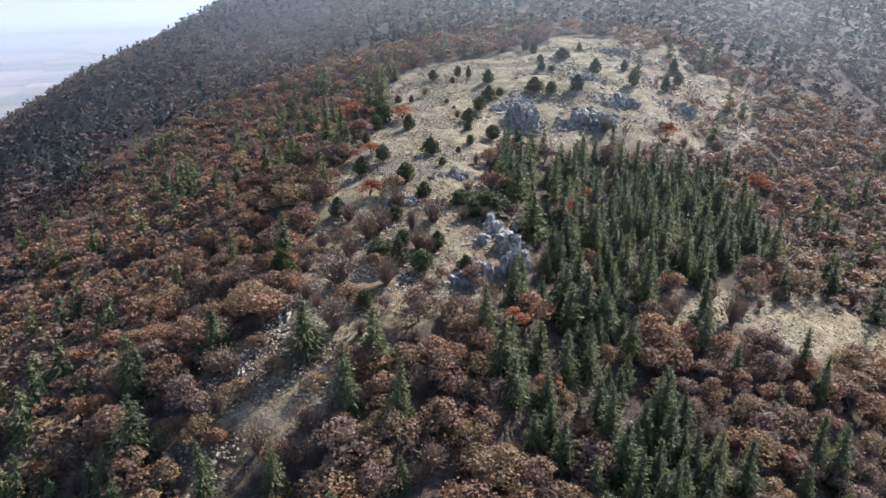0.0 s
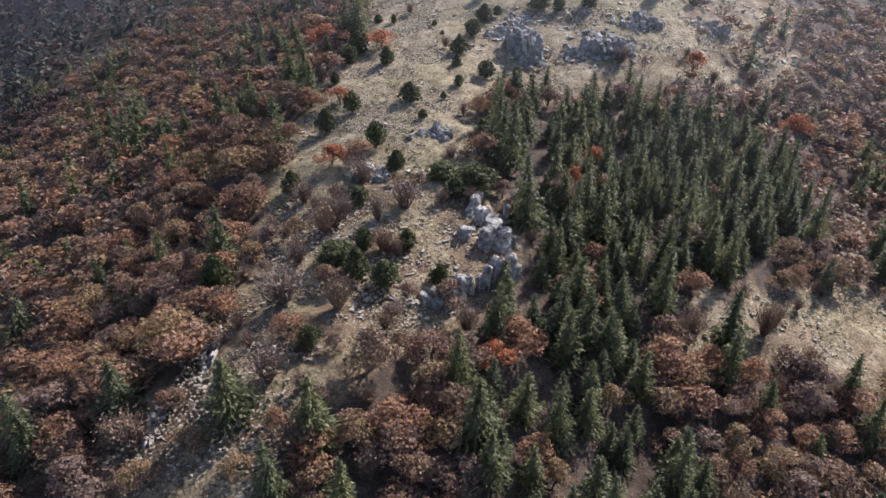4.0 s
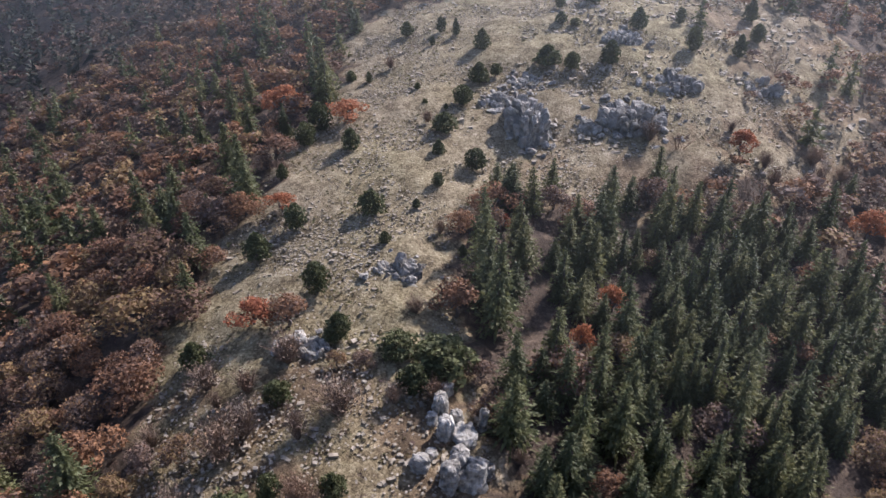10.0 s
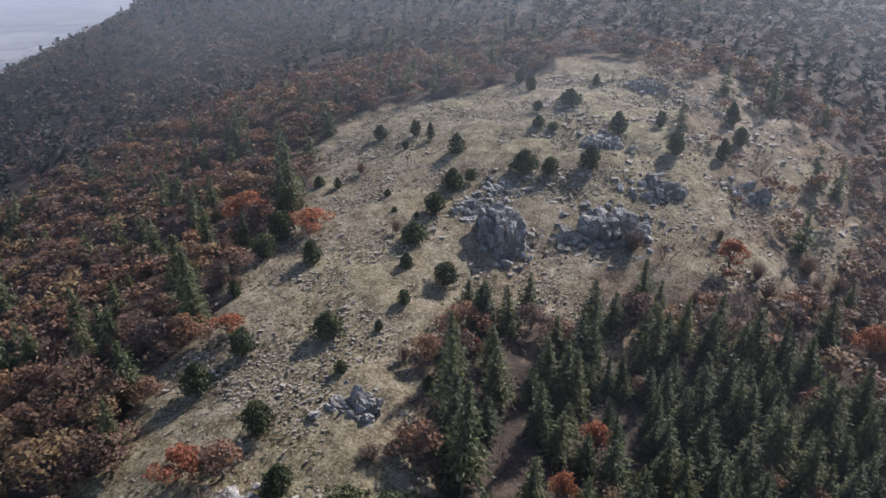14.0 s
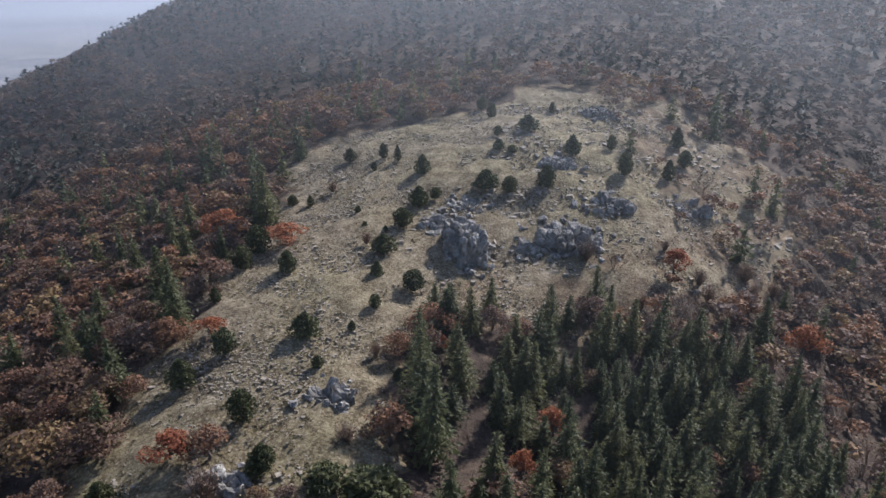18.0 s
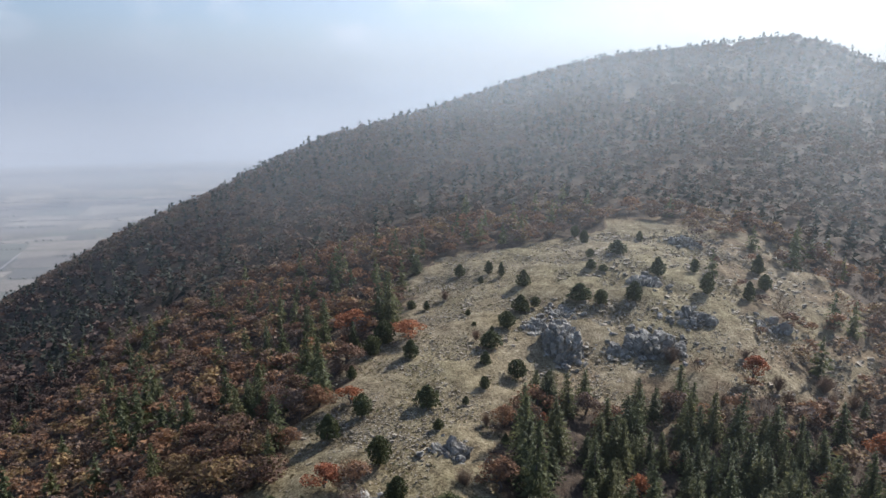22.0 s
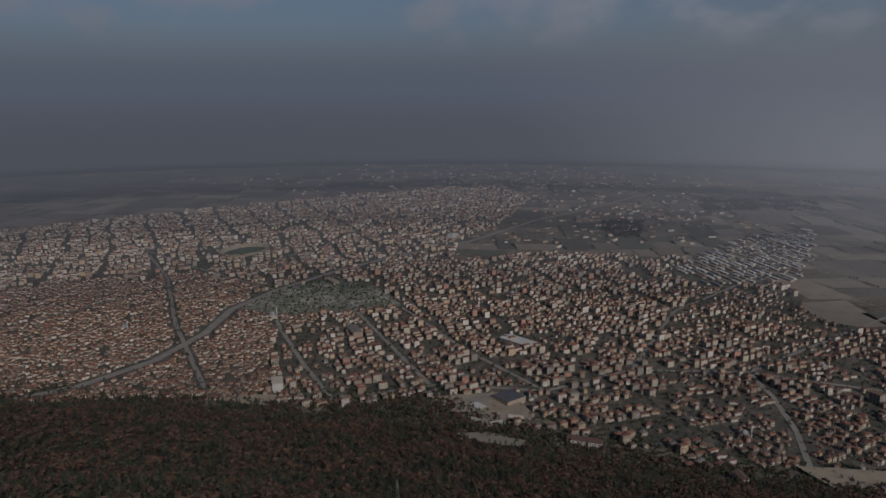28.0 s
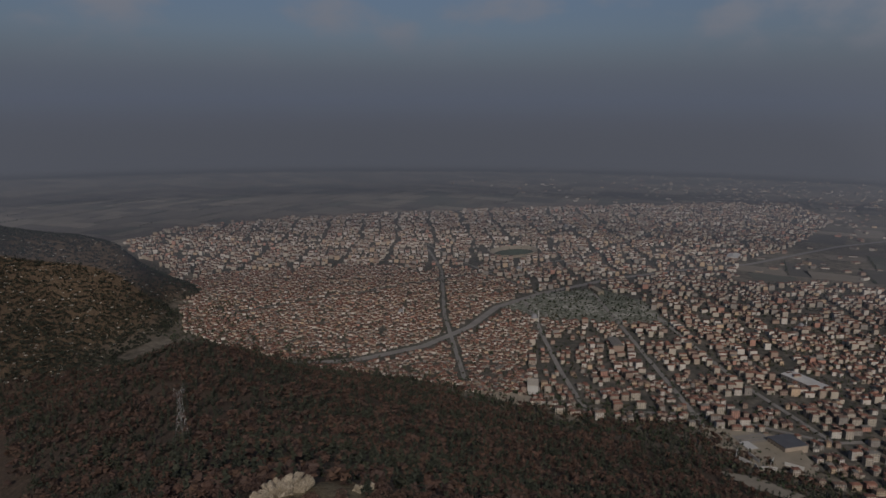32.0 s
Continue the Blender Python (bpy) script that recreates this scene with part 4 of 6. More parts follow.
# ---- rocks ----
def rock_mesh(seed, flat=1.0, tall=1.0, points=34):
    """An angular block: the hull of random points, cut finer and roughened."""
    r = np.random.default_rng(seed)
    bm = bmesh.new()
    for _ in range(points):
        p = r.uniform(-1, 1, 3)
        p /= max(np.abs(p).max(), np.linalg.norm(p) * 0.8)
        bm.verts.new((p[0] * 0.5, p[1] * 0.5 * flat, p[2] * 0.5 * tall))
    bmesh.ops.convex_hull(bm, input=bm.verts)
    bmesh.ops.subdivide_edges(bm, edges=bm.edges, cuts=1, use_grid_fill=True)
    bmesh.ops.triangulate(bm, faces=bm.faces)
    for v in bm.verts:
        v.co += noise.noise_vector(v.co * 4.3 + Vector((seed * 3.7, 0, 0))) * 0.10
        v.co *= 1 + 0.10 * noise.noise(v.co * 7.0 + Vector((0, seed, 0)))
        gap, _ = noise.voronoi(Vector((v.co.x * 3.2, v.co.y * 3.2, v.co.z * 1.3 + seed)))
        v.co *= 1 - 0.20 * max(0.0, 1 - (gap[1] - gap[0]) / 0.3)
    me = bpy.data.meshes.new("boulder")
    bm.to_mesh(me)
    bm.free()
    me.materials.append(M_ROCK)
    return me


ROCKS = [rock_mesh(s, (0.7, 1.0, 0.8, 0.6, 0.9)[s % 5], (0.8, 1.1, 0.7, 1.4, 1.0)[s % 5]) for s in range(10)]


def crag_mesh(w, d, h, seed, cell, mat):
    """A dome of rock split into blocks by steep fissures."""
    r = np.random.default_rng(seed)
    nu, nv = min(120, max(26, int(w * 8))), min(46, max(14, int((h + d * 0.5) * 5)))
    verts = []
    for j in range(nv + 1):
        el = (1 - (1 - j / nv) ** 2.6) * math.pi / 2
        for i in range(nu):
            th = i * 2 * math.pi / nu
            px, py, pz = math.cos(th) * math.cos(el) ** 0.38 * w / 2, math.sin(th) * math.cos(el) ** 0.38 * d / 2, math.sin(el) ** 0.85 * h - 0.8
            pz += 0.10 * py * math.sin(el)
            q = Vector((px / cell + seed * 5.3, py / cell, pz / (cell * 2.2)))
            dist, pts = noise.voronoi(q)
            crack = max(0.0, 1 - (dist[1] - dist[0]) / 0.22) ** 0.7
            block = noise.noise(pts[0] * 2.3) + 0.6 * noise.noise(pts[0] * 5.1)
            small, _ = noise.voronoi(q * 2.7)
            chip = max(0.0, 1 - (small[1] - small[0]) / 0.25)
            out_ = 1 + block * 0.22 - crack * 0.20 - chip * 0.05 + noise.noise(q * 0.5) * 0.2
            up_ = block * 0.75 * cell * math.sin(el) - crack * 0.5 * cell - chip * 0.12 * cell
            verts.append((px * out_, py * out_, max(-1.2, pz + up_ + noise.noise(q * 5) * 0.10)))
    faces = [(j * nu + i, j * nu + (i + 1) % nu, (j + 1) * nu + (i + 1) % nu, (j + 1) * nu + i) for j in range(nv) for i in range(nu)]
    return raw_mesh("rock_mass", np.array(verts), faces, [mat])


def crag(name, label, x, y, w, d, h, blocks, seed, turn=0.0, mat=M_ROCK):
    """An outcrop: its fissured mass and the blocks that have come away from it."""
    r = np.random.default_rng(seed)
    root = tagged(new(name), label, "rock", "limestone outcrops")
    base = float(ground_z(x, y))
    root.location = (x, y, base)
    mass = part("rock_mass", crag_mesh(w, d, h, seed, 0.9 + 0.09 * w, mat), root)
    mass.rotation_euler = (0, 0, radians(turn))
    for i in range(blocks):
        th, rr = r.uniform(0, 6.28), r.uniform(0.34, 0.78)
        px, py = math.cos(th) * rr * w, math.sin(th) * rr * d
        g = float(ground_z(x + px, y + py)) - base
        s = r.uniform(0.3, 1.0) * min(1.6, 0.22 * w)
        ob = part("boulder", ROCKS[r.integers(10)], root)
        ob.matrix_basis = pose(px, py, g + s * 0.12, r.normal(0, 20), r.normal(0, 20), r.uniform(0, 360)) @ Matrix.Diagonal((s * 1.2, s, s * 0.7, 1))
    return root


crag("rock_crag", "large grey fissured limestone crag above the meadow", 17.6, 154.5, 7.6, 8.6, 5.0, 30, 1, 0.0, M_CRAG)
crag("rock_outcrop", "pale flat slabs stepping up the slope behind the crag", 15.2, 160.8, 6.5, 6.0, 1.5, 34, 21)
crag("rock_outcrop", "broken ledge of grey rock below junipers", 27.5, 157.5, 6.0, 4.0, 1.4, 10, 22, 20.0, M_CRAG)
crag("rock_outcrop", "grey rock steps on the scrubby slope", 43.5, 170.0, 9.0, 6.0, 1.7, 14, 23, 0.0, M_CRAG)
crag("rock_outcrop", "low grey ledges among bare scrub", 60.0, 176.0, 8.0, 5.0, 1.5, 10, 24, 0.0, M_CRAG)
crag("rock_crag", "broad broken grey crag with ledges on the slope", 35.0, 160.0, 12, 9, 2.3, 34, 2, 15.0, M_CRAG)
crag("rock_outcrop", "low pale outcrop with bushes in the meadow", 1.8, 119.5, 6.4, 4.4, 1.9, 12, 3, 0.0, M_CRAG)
crag("rock_outcrop", "small grey outcrop in dry grass", 50, 210, 7.5, 5, 2.2, 12, 4)
crag("rock_outcrop", "small grey outcrop on the upper slope", 36, 181, 7, 5, 2.0, 12, 5)
crag("rock_outcrop", "pale rock slabs above the crag", 18.5, 167.5, 6, 5, 1.5, 12, 6)
crag("rock_outcrop", "small grey outcrop among shrubs", -5.4, 107, 3.4, 3.2, 1.6, 10, 11)
crag("rock_outcrop", "pale rock knoll on the ridge below", -92, -88, 17, 10, 3.4, 0, 12, 0.0, M_STONE)
crag("rock_outcrop", "pale ledge of rocks on the ridge below", -110, -80, 8, 5, 2.4, 0, 13, 0.0, M_STONE)
crag("rock_outcrop", "row of white edge stones along the rubble", -19.4, 75.4, 1.8, 6.5, 1.5, 14, 14)
crag("rock_outcrop", "white edge stones beside a dark conifer", -22.6, 67.5, 1.8, 5.0, 1.3, 10, 15)


def pillar_mesh(seed, waist):
    """An upright weathered block with rounded head, standing on z = 0; height and width 1."""
    r = np.random.default_rng(700 + seed)
    sides, rings = 24, 16
    squash, twist = r.uniform(0.75, 1.0), r.uniform(0, 6.28)
    grooves = [(r.uniform(0, 6.28), r.uniform(0.16, 0.32)) for _ in range(4)]
    verts = []
    for j in range(rings + 1):
        u = j / rings
        z = 1 - (1 - u) ** 1.5
        body = (0.5 - 0.10 * waist * math.sin(math.pi * u)) * (1 - max(0.0, (u - 0.55) / 0.45) ** 2.6) ** 0.5
        for i in range(sides):
            th = i * math.tau / sides
            q = Vector((math.cos(th) * 1.3, math.sin(th) * 1.3, z * 3 + seed * 7))
            k = 1 + 0.24 * noise.noise(q) + 0.14 * noise.noise(q * 2.7) + 0.09 * noise.noise(q * 6.1)
            for at, deep in grooves:
                near = abs((th - at - 0.5 * noise.noise(q * 0.6) + math.pi) % math.tau - math.pi)
                k -= deep * max(0.0, 1 - near / 0.34)
            verts.append((math.cos(th + twist) * body * k, math.sin(th + twist) * body * k * squash, -0.10 + 1.1 * z + 0.05 * noise.noise(q * 1.9)))
    faces = [(j * sides + i, j * sides + (i + 1) % sides, (j + 1) * sides + (i + 1) % sides, (j + 1) * sides + i) for j in range(rings) for i in range(sides)]
    return raw_mesh("weathered_block", np.array(verts), faces, [M_ROCK])


PILLARS = [pillar_mesh(k, (0.9, 0.2, 0.6, 0.0, 0.4)[k % 5]) for k in range(10)]
ROW = [(8.1, 86.4, 3.9, 1.3), (9.1, 87.3, 3.6, 1.2), (9.9, 87.9, 4.4, 1.5), (10.9, 88.6, 4.4, 1.7), (6.5, 85.5, 3.0, 1.1), (5.2, 84.2, 3.5, 1.8), (9.3, 88.8, 3.4, 1.3), (4.4, 84.4, 2.2, 1.2), (11.8, 89.3, 2.6, 1.3), (7.4, 86.3, 2.2, 1.0)]
HEAPED = [(3.3, 83.0, 2.0, 1.4), (2.4, 83.1, 2.1, 1.2), (3.8, 83.9, 1.5, 1.1), (1.8, 82.6, 1.3, 1.1), (2.9, 82.2, 1.4, 1.3), (3.9, 82.6, 1.6, 1.2), (2.2, 84.0, 1.0, 1.0), (4.5, 83.3, 2.2, 1.2), (1.2, 83.4, 0.8, 1.0)]
ROUNDED = [(5.8, 94.9, 1.6, 1.8), (8.4, 93.8, 3.0, 2.1), (9.5, 94.0, 2.2, 1.6), (10.5, 94.3, 3.2, 2.4), (9.4, 95.4, 2.8, 2.2), (7.8, 98.4, 2.5, 1.6), (7.3, 101.0, 2.4, 1.8), (11.1, 100.0, 2.8, 1.0), (7.8, 102.9, 1.8, 1.6), (9.6, 98.6, 1.2, 2.6), (8.7, 100.2, 1.6, 1.4), (6.8, 96.2, 0.8, 1.2), (11.6, 95.4, 1.8, 1.4), (6.6, 99.6, 1.2, 1.3), (-6.9, 107.4, 1.9, 1.9), (-8.3, 106.6, 1.5, 2.3)]
for name, rows, label, group in (("rock_pillar", ROW, "upright weathered white limestone pillar in a row", "row of rock pillars"), ("limestone_block", HEAPED, "white limestone block in a heap in front of oaks", "heaped blocks"), ("limestone_boulder", ROUNDED, "rounded white limestone boulder in dry rubble", "rounded boulders")):
    for i, (px, py, ph, pw) in enumerate(rows):
        ob = tagged(new(name, PILLARS[(i * 3 + len(rows)) % 10]), label, "rock", group)
        ob.matrix_world = pose(px, py, float(ground_z(px, py)) - 0.1, 5 * math.sin(i * 2.1), 5 * math.cos(i * 1.3), i * 71) @ Matrix.Diagonal((pw * 0.98, pw * 0.98, ph * 0.88, 1))

# pale rocks on the bare hill across the gorge
x, y, r = jittered(-640, 120, -1600, -980, 15.0, 24)
sel = (ground_z(x, y) > PLAIN + 12) & (patch(x, y, 30.0, 6.0) + 0.4 * r.random(x.size) > 0.52)
unit_rock = []
for s in range(12):
    rr = np.random.default_rng(500 + s)
    co = np.array([(a, b, c) for c in (-0.4, 0.5) for b in (-0.5, 0.5) for a in (-0.5, 0.5)]) * rr.uniform(0.5, 1.1, (8, 3))
    turn_ = np.array(pose(0, 0, 0, rr.normal(0, 14), rr.normal(0, 14), 0).to_3x3())
    co = co @ turn_.T
    unit_rock.append(co[np.array([(4, 5, 7, 6), (0, 1, 5, 4), (2, 6, 7, 3), (0, 4, 6, 2), (1, 3, 7, 5)])])
q, tn = spread(unit_rock, r, x[sel], y[sel], r.uniform(0.6, 2.0, int(sel.sum())), r.uniform(2, 7, int(sel.sum())), r.uniform(0, 6.28, int(sel.sum())))
tagged(new("hillside_rocks", quads("hillside_rocks", q, M_ROCK)), "pale bare rocks scattered over the far hillside", "rocks", kind="stuff")

# broken rock strewn over the upper slope and round the crags
x, y, r = jittered(8, 86, 146, 226, 1.5, 25)
sel = (ragged(x, y, HILL_TOP) & (patch(x, y, 8.0, 3.0) + 0.5 * r.random(x.size) > 0.72)) | ((np.hypot(x - 17.6, y - 156) < 10) & (r.random(x.size) < 0.45))
q, tn = spread(unit_rock, r, x[sel], y[sel], r.uniform(0.25, 0.8, int(sel.sum())), 0.3 + 1.0 * r.random(int(sel.sum())) ** 2, r.uniform(0, 6.28, int(sel.sum())))
tagged(new("scree", quads("scree", q, M_STONE)), "broken grey rock strewn over the slope round the crags", "rocks", kind="stuff")

# loose stones and tufts over the meadow
x, y, r = jittered(-34, 70, 50, 215, 0.47, 21)
sel = inside(x, y, MEADOW) | inside(x, y, GLADE) | inside(x, y, HILL_TOP) | inside(x, y, SPARSE)
dens = 0.26 + 0.5 * step01(patch(x, y, 9.0, 1.0), 0.4, 0.8) + 0.35 * inside(x, y, LOWER)
sel &= r.random(x.size) < dens
x, y = x[sel], y[sel]
n = x.size
s = 0.05 + 0.085 * r.random(n) + 0.16 * r.random(n) ** 18
z = ground_z(x, y)
cube = np.array([(a, b, c) for c in (-1, 1) for b in (-1, 1) for a in (-1, 1)], float)
v = cube[None] * (1 + r.uniform(-0.35, 0.35, (n, 8, 3))) * s[:, None, None] * np.stack([r.uniform(0.7, 1.5, n), r.uniform(0.6, 1.1, n), r.uniform(0.35, 0.8, n)], 1)[:, None, :]
th = r.uniform(0, 6.28, n)
vx = v[..., 0] * np.cos(th)[:, None] - v[..., 1] * np.sin(th)[:, None] + x[:, None]
vy = v[..., 0] * np.sin(th)[:, None] + v[..., 1] * np.cos(th)[:, None] + y[:, None]
vz = v[..., 2] + z[:, None] + 0.04
cf = np.array([(4, 5, 7, 6), (0, 1, 5, 4), (2, 6, 7, 3), (0, 4, 6, 2), (1, 3, 7, 5)])
tagged(new("loose_stones", raw_mesh("loose_stones", np.stack([vx, vy, vz], -1).reshape(-1, 3), (np.arange(n)[:, None, None] * 8 + cf[None]).reshape(-1, 4), [M_STONE])), "loose pale stones strewn over the dry meadow", "stones", kind="stuff")
x, y, r = jittered(-34, 70, 50, 225, 1.5, 22)
sel = (inside(x, y, MEADOW) | inside(x, y, GLADE) | inside(x, y, HILL_TOP)) & (patch(x, y, 6.0, 4.0) + 0.4 * r.random(x.size) > 0.5)
tuft = np.concatenate([leaf_quads(np.random.default_rng(3), np.random.default_rng(4).normal(0, 0.22, (7, 3)) * (1, 1, 0.3) + (0, 0, 0.3), 0.5)])
q, tn = spread([tuft], r, x[sel], y[sel], r.uniform(0.25, 0.6, int(sel.sum())), r.uniform(0.4, 1.0, int(sel.sum())), r.uniform(0, 6.28, int(sel.sum())))
tagged(new("grass_tufts", quads("grass_tufts", q, M_TUSSOCK, tn)), "tufts of dry yellow grass between the stones", "grass", kind="stuff")


# ---- the town in the plain ----
def tinted_plain(name, stops, rough=0.85, grime=0.25):
    """Painted or tiled surfaces: colour by house (tint of the mesh and Object Info), weathered."""
    m, t, b = material(name)
    v = maths(t, "FRACT", maths(t, "ADD", attribute(t, "tint"), t.nodes.new("ShaderNodeObjectInfo").outputs["Random"]))
    col = ramp_of(t, v, stops, "CONSTANT")
    n = noise_of(t, 0.35, 5.0, place_of(t))
    col = mix(t, 1.0, col, ramp_of(t, n, [(0.3, 1.0 - grime), (0.7, 1.0)]), "MULTIPLY")
    t.links.new(col, b.inputs["Base Color"])
    b.inputs["Roughness"].default_value = rough
    return m


M_WALL = tinted_plain("house_render", [(0.0, (0.40, 0.355, 0.285)), (0.16, (0.50, 0.46, 0.40)), (0.28, (0.32, 0.265, 0.205)), (0.38, (0.52, 0.485, 0.425)), (0.46, (0.29, 0.215, 0.165)), (0.60, (0.39, 0.345, 0.28)), (0.74, (0.26, 0.235, 0.205)), (0.88, (0.44, 0.33, 0.22)), (0.95, (0.38, 0.21, 0.155))])
M_ROOF = tinted_plain("clay_roof_tiles", [(0.0, (0.130, 0.060, 0.043)), (0.22, (0.170, 0.080, 0.055)), (0.40, (0.100, 0.058, 0.046)), (0.55, (0.195, 0.092, 0.062)), (0.70, (0.135, 0.088, 0.066)), (0.84, (0.175, 0.120, 0.085)), (0.93, (0.15, 0.14, 0.125))], 0.9, 0.35)
M_GLASS = plain("window_glass", [(0.3, (0.03, 0.035, 0.04)), (0.7, (0.06, 0.065, 0.07))], 0.5, 0.25, 0.0)
M_ROAD = plain("asphalt_road", [(0.3, (0.13, 0.12, 0.108)), (0.7, (0.22, 0.205, 0.18))], 0.05, 0.9, 0.0)
M_WHITE = plain("white_sheet_roof", [(0.3, (0.32, 0.31, 0.285)), (0.7, (0.48, 0.47, 0.44))], 0.08, 0.6, 0.0)
M_DARK = plain("dark_sheet_roof", [(0.3, (0.05, 0.05, 0.055)), (0.7, (0.09, 0.09, 0.095))], 0.08, 0.6, 0.0)
M_PALE = plain("pale_gravel", [(0.3, (0.165, 0.140, 0.102)), (0.7, (0.27, 0.232, 0.172))], 0.06, 0.95, 0.0)
M_PITCH = plain("sports_turf", [(0.3, (0.045, 0.060, 0.040)), (0.7, (0.070, 0.085, 0.052))], 0.05, 0.95, 0.0)
M_STEEL = plain("galvanised_steel", [(0.3, (0.17, 0.17, 0.165)), (0.7, (0.26, 0.26, 0.25))], 1.0, 0.5, 0.0, metal=0.7)
M_LEAD = plain("lead_dome", [(0.3, (0.16, 0.16, 0.165)), (0.7, (0.25, 0.25, 0.255))], 0.6, 0.65, 0.0, metal=0.1)

TOWN = [(-800, 300), (-768, 120), (-752, 0), (-755, -80), (-768, -185), (-770, -250), (-806, -330), (-718, -435), (-684, -560), (-634, -705), (-575, -790), (-512, -960), (-480, -1120), (-545, -1310), (-590, -1600), (-690, -2060), (-900, -2200), (-1300, -2140), (-1555, -2040), (-1950, -1860), (-2300, -1650), (-2733, -1388), (-3100, -1100), (-2700, -800), (-2100, -720), (-1795, -730), (-1560, -640), (-1722, -507), (-1780, -300), (-1830, -130), (-1700, 20), (-1601, 139), (-1405, 150), (-1352, 429), (-1220, 494), (-1100, 540), (-903, 515), (-860, 400)]
HIGHWAY = [(-540, -860), (-632, -811), (-752, -791), (-882, -813), (-1016, -869), (-1161, -876), (-1382, -850), (-1565, -795), (-1795, -700), (-2222, -630), (-2488, -540), (-3800, -200)]
STREETS = [[(-1090, -860), (-1016, -769), (-955, -704), (-837, -571), (-742, -452)], [(-1250, -800), (-1117, -654), (-856, -368), (-804, -317)], [(-775, -420), (-852, -339), (-890, -198), (-1018, -101), (-1079, 60), (-1084, 250), (-1213, 346)], [(-770, 60), (-778, 112), (-840, 238), (-934, 530), (-984, 872), (-1059, 1140), (-1300, 1700)], [(-1209, -630), (-995, -364), (-890, -198)], [(-1161, -876), (-1250, -1200), (-1450, -1750)], [(-1018, -101), (-1350, -80), (-1700, 60), (-2250, 190)], [(-1084, 60), (-1500, 300), (-2120, 690)], [(-620, -1180), (-1050, -1120), (-1550, -1040), (-2400, -1180)], [(-1213, 346), (-1197, 430), (-1187, 574), (-1077, 623)], [(-1213, 346), (-1700, 640), (-2500, 1350)], [(-1079, 60), (-1001, 91), (-899, 118), (-800, 130)], [(-700, -640), (-900, -900), (-1150, -1180), (-1300, -1400)]]
PARK = [(-1019, -859), (-1169, -872), (-1292, -822), (-1278, -696), (-1169, -570), (-1101, -644), (-1025, -745)]
SITE = [(-800, -335), (-860, -240), (-815, -196), (-784, -182), (-752, -227), (-762, -272)]
YARD = [(-704, -626), (-703, -576), (-723, -526), (-690, -515), (-672, -580)]
LOT = [(-800, 114), (-829, 206), (-795, 214), (-765, 150)]
SHEDS_AREA = [(-1640, -130), (-1540, -30), (-1690, 150), (-1980, 195), (-2430, 215), (-2200, 30), (-1870, -85)]
OVAL = (-1442, -1202)


M_COURT = plain("yards_and_gardens", [(0.35, (0.030, 0.032, 0.024)), (0.5, (0.062, 0.056, 0.044)), (0.65, (0.120, 0.105, 0.082))], 0.12, 0.95, 0.0)
town_floor = np.array([(a, b, PLAIN + 0.6) for a, b in TOWN])
tagged(new("town_ground", raw_mesh("town_ground", town_floor, [list(range(len(TOWN)))], [M_COURT])), "dark yards, gardens and lanes between the houses", "ground", kind="structure")


def ribbon(name, line, width, lift, mat):
    pts = np.array(line, float)
    d = np.gradient(pts, axis=0)
    d /= np.linalg.norm(d, axis=1)[:, None]
    nrm = np.stack([-d[:, 1], d[:, 0]], 1) * width / 2
    both = np.concatenate([pts + nrm, pts - nrm])
    n = len(pts)
    v = np.column_stack([both, np.maximum(ground_z(both[:, 0], both[:, 1]), PLAIN) + lift])
    f = [(i, i + 1, n + i + 1, n + i) for i in range(n - 1)]
    return new(name, raw_mesh(name, v, f, [mat]))


def dense(line, step):
    out = []
    for (x0, y0), (x1, y1) in zip(line, line[1:]):
        k = max(1, int(math.hypot(x1 - x0, y1 - y0) / step))
        out += [(x0 + (x1 - x0) * i / k, y0 + (y1 - y0) * i / k) for i in range(k)]
    return out + [line[-1]]


M_LAWN = plain("park_lawn", [(0.35, (0.070, 0.078, 0.055)), (0.5, (0.115, 0.118, 0.088)), (0.62, (0.30, 0.285, 0.245))], 0.16, 0.95, 0.0)
lawn = np.array([(a, b, PLAIN + 1.0) for a, b in PARK])
tagged(new("park_ground", raw_mesh("park_ground", lawn, [list(range(len(PARK)))], [M_LAWN])), "grey-green park ground with pale stones and paths", "park", kind="structure")
tagged(ribbon("road", dense(HIGHWAY, 30), 15, 0.9, M_ROAD), "wide grey main road through the town", "road", kind="structure")
for line in STREETS:
    tagged(ribbon("road", dense(line, 25), 7, 1.1, M_ROAD), "grey town street between houses", "road", kind="structure")


def box_faces(cx, cy, z0, a, b, h, turn):
    """Corner rows of a block: floor ring, then roof ring."""
    c, s = math.cos(turn), math.sin(turn)
    ring = [(-a / 2, -b / 2), (a / 2, -b / 2), (a / 2, b / 2), (-a / 2, b / 2)]
    xy = [(cx + px * c - py * s, cy + px * s + py * c) for px, py in ring]
    return [(px, py, z0) for px, py in xy] + [(px, py, z0 + h) for px, py in xy]


STOREY = 2.35


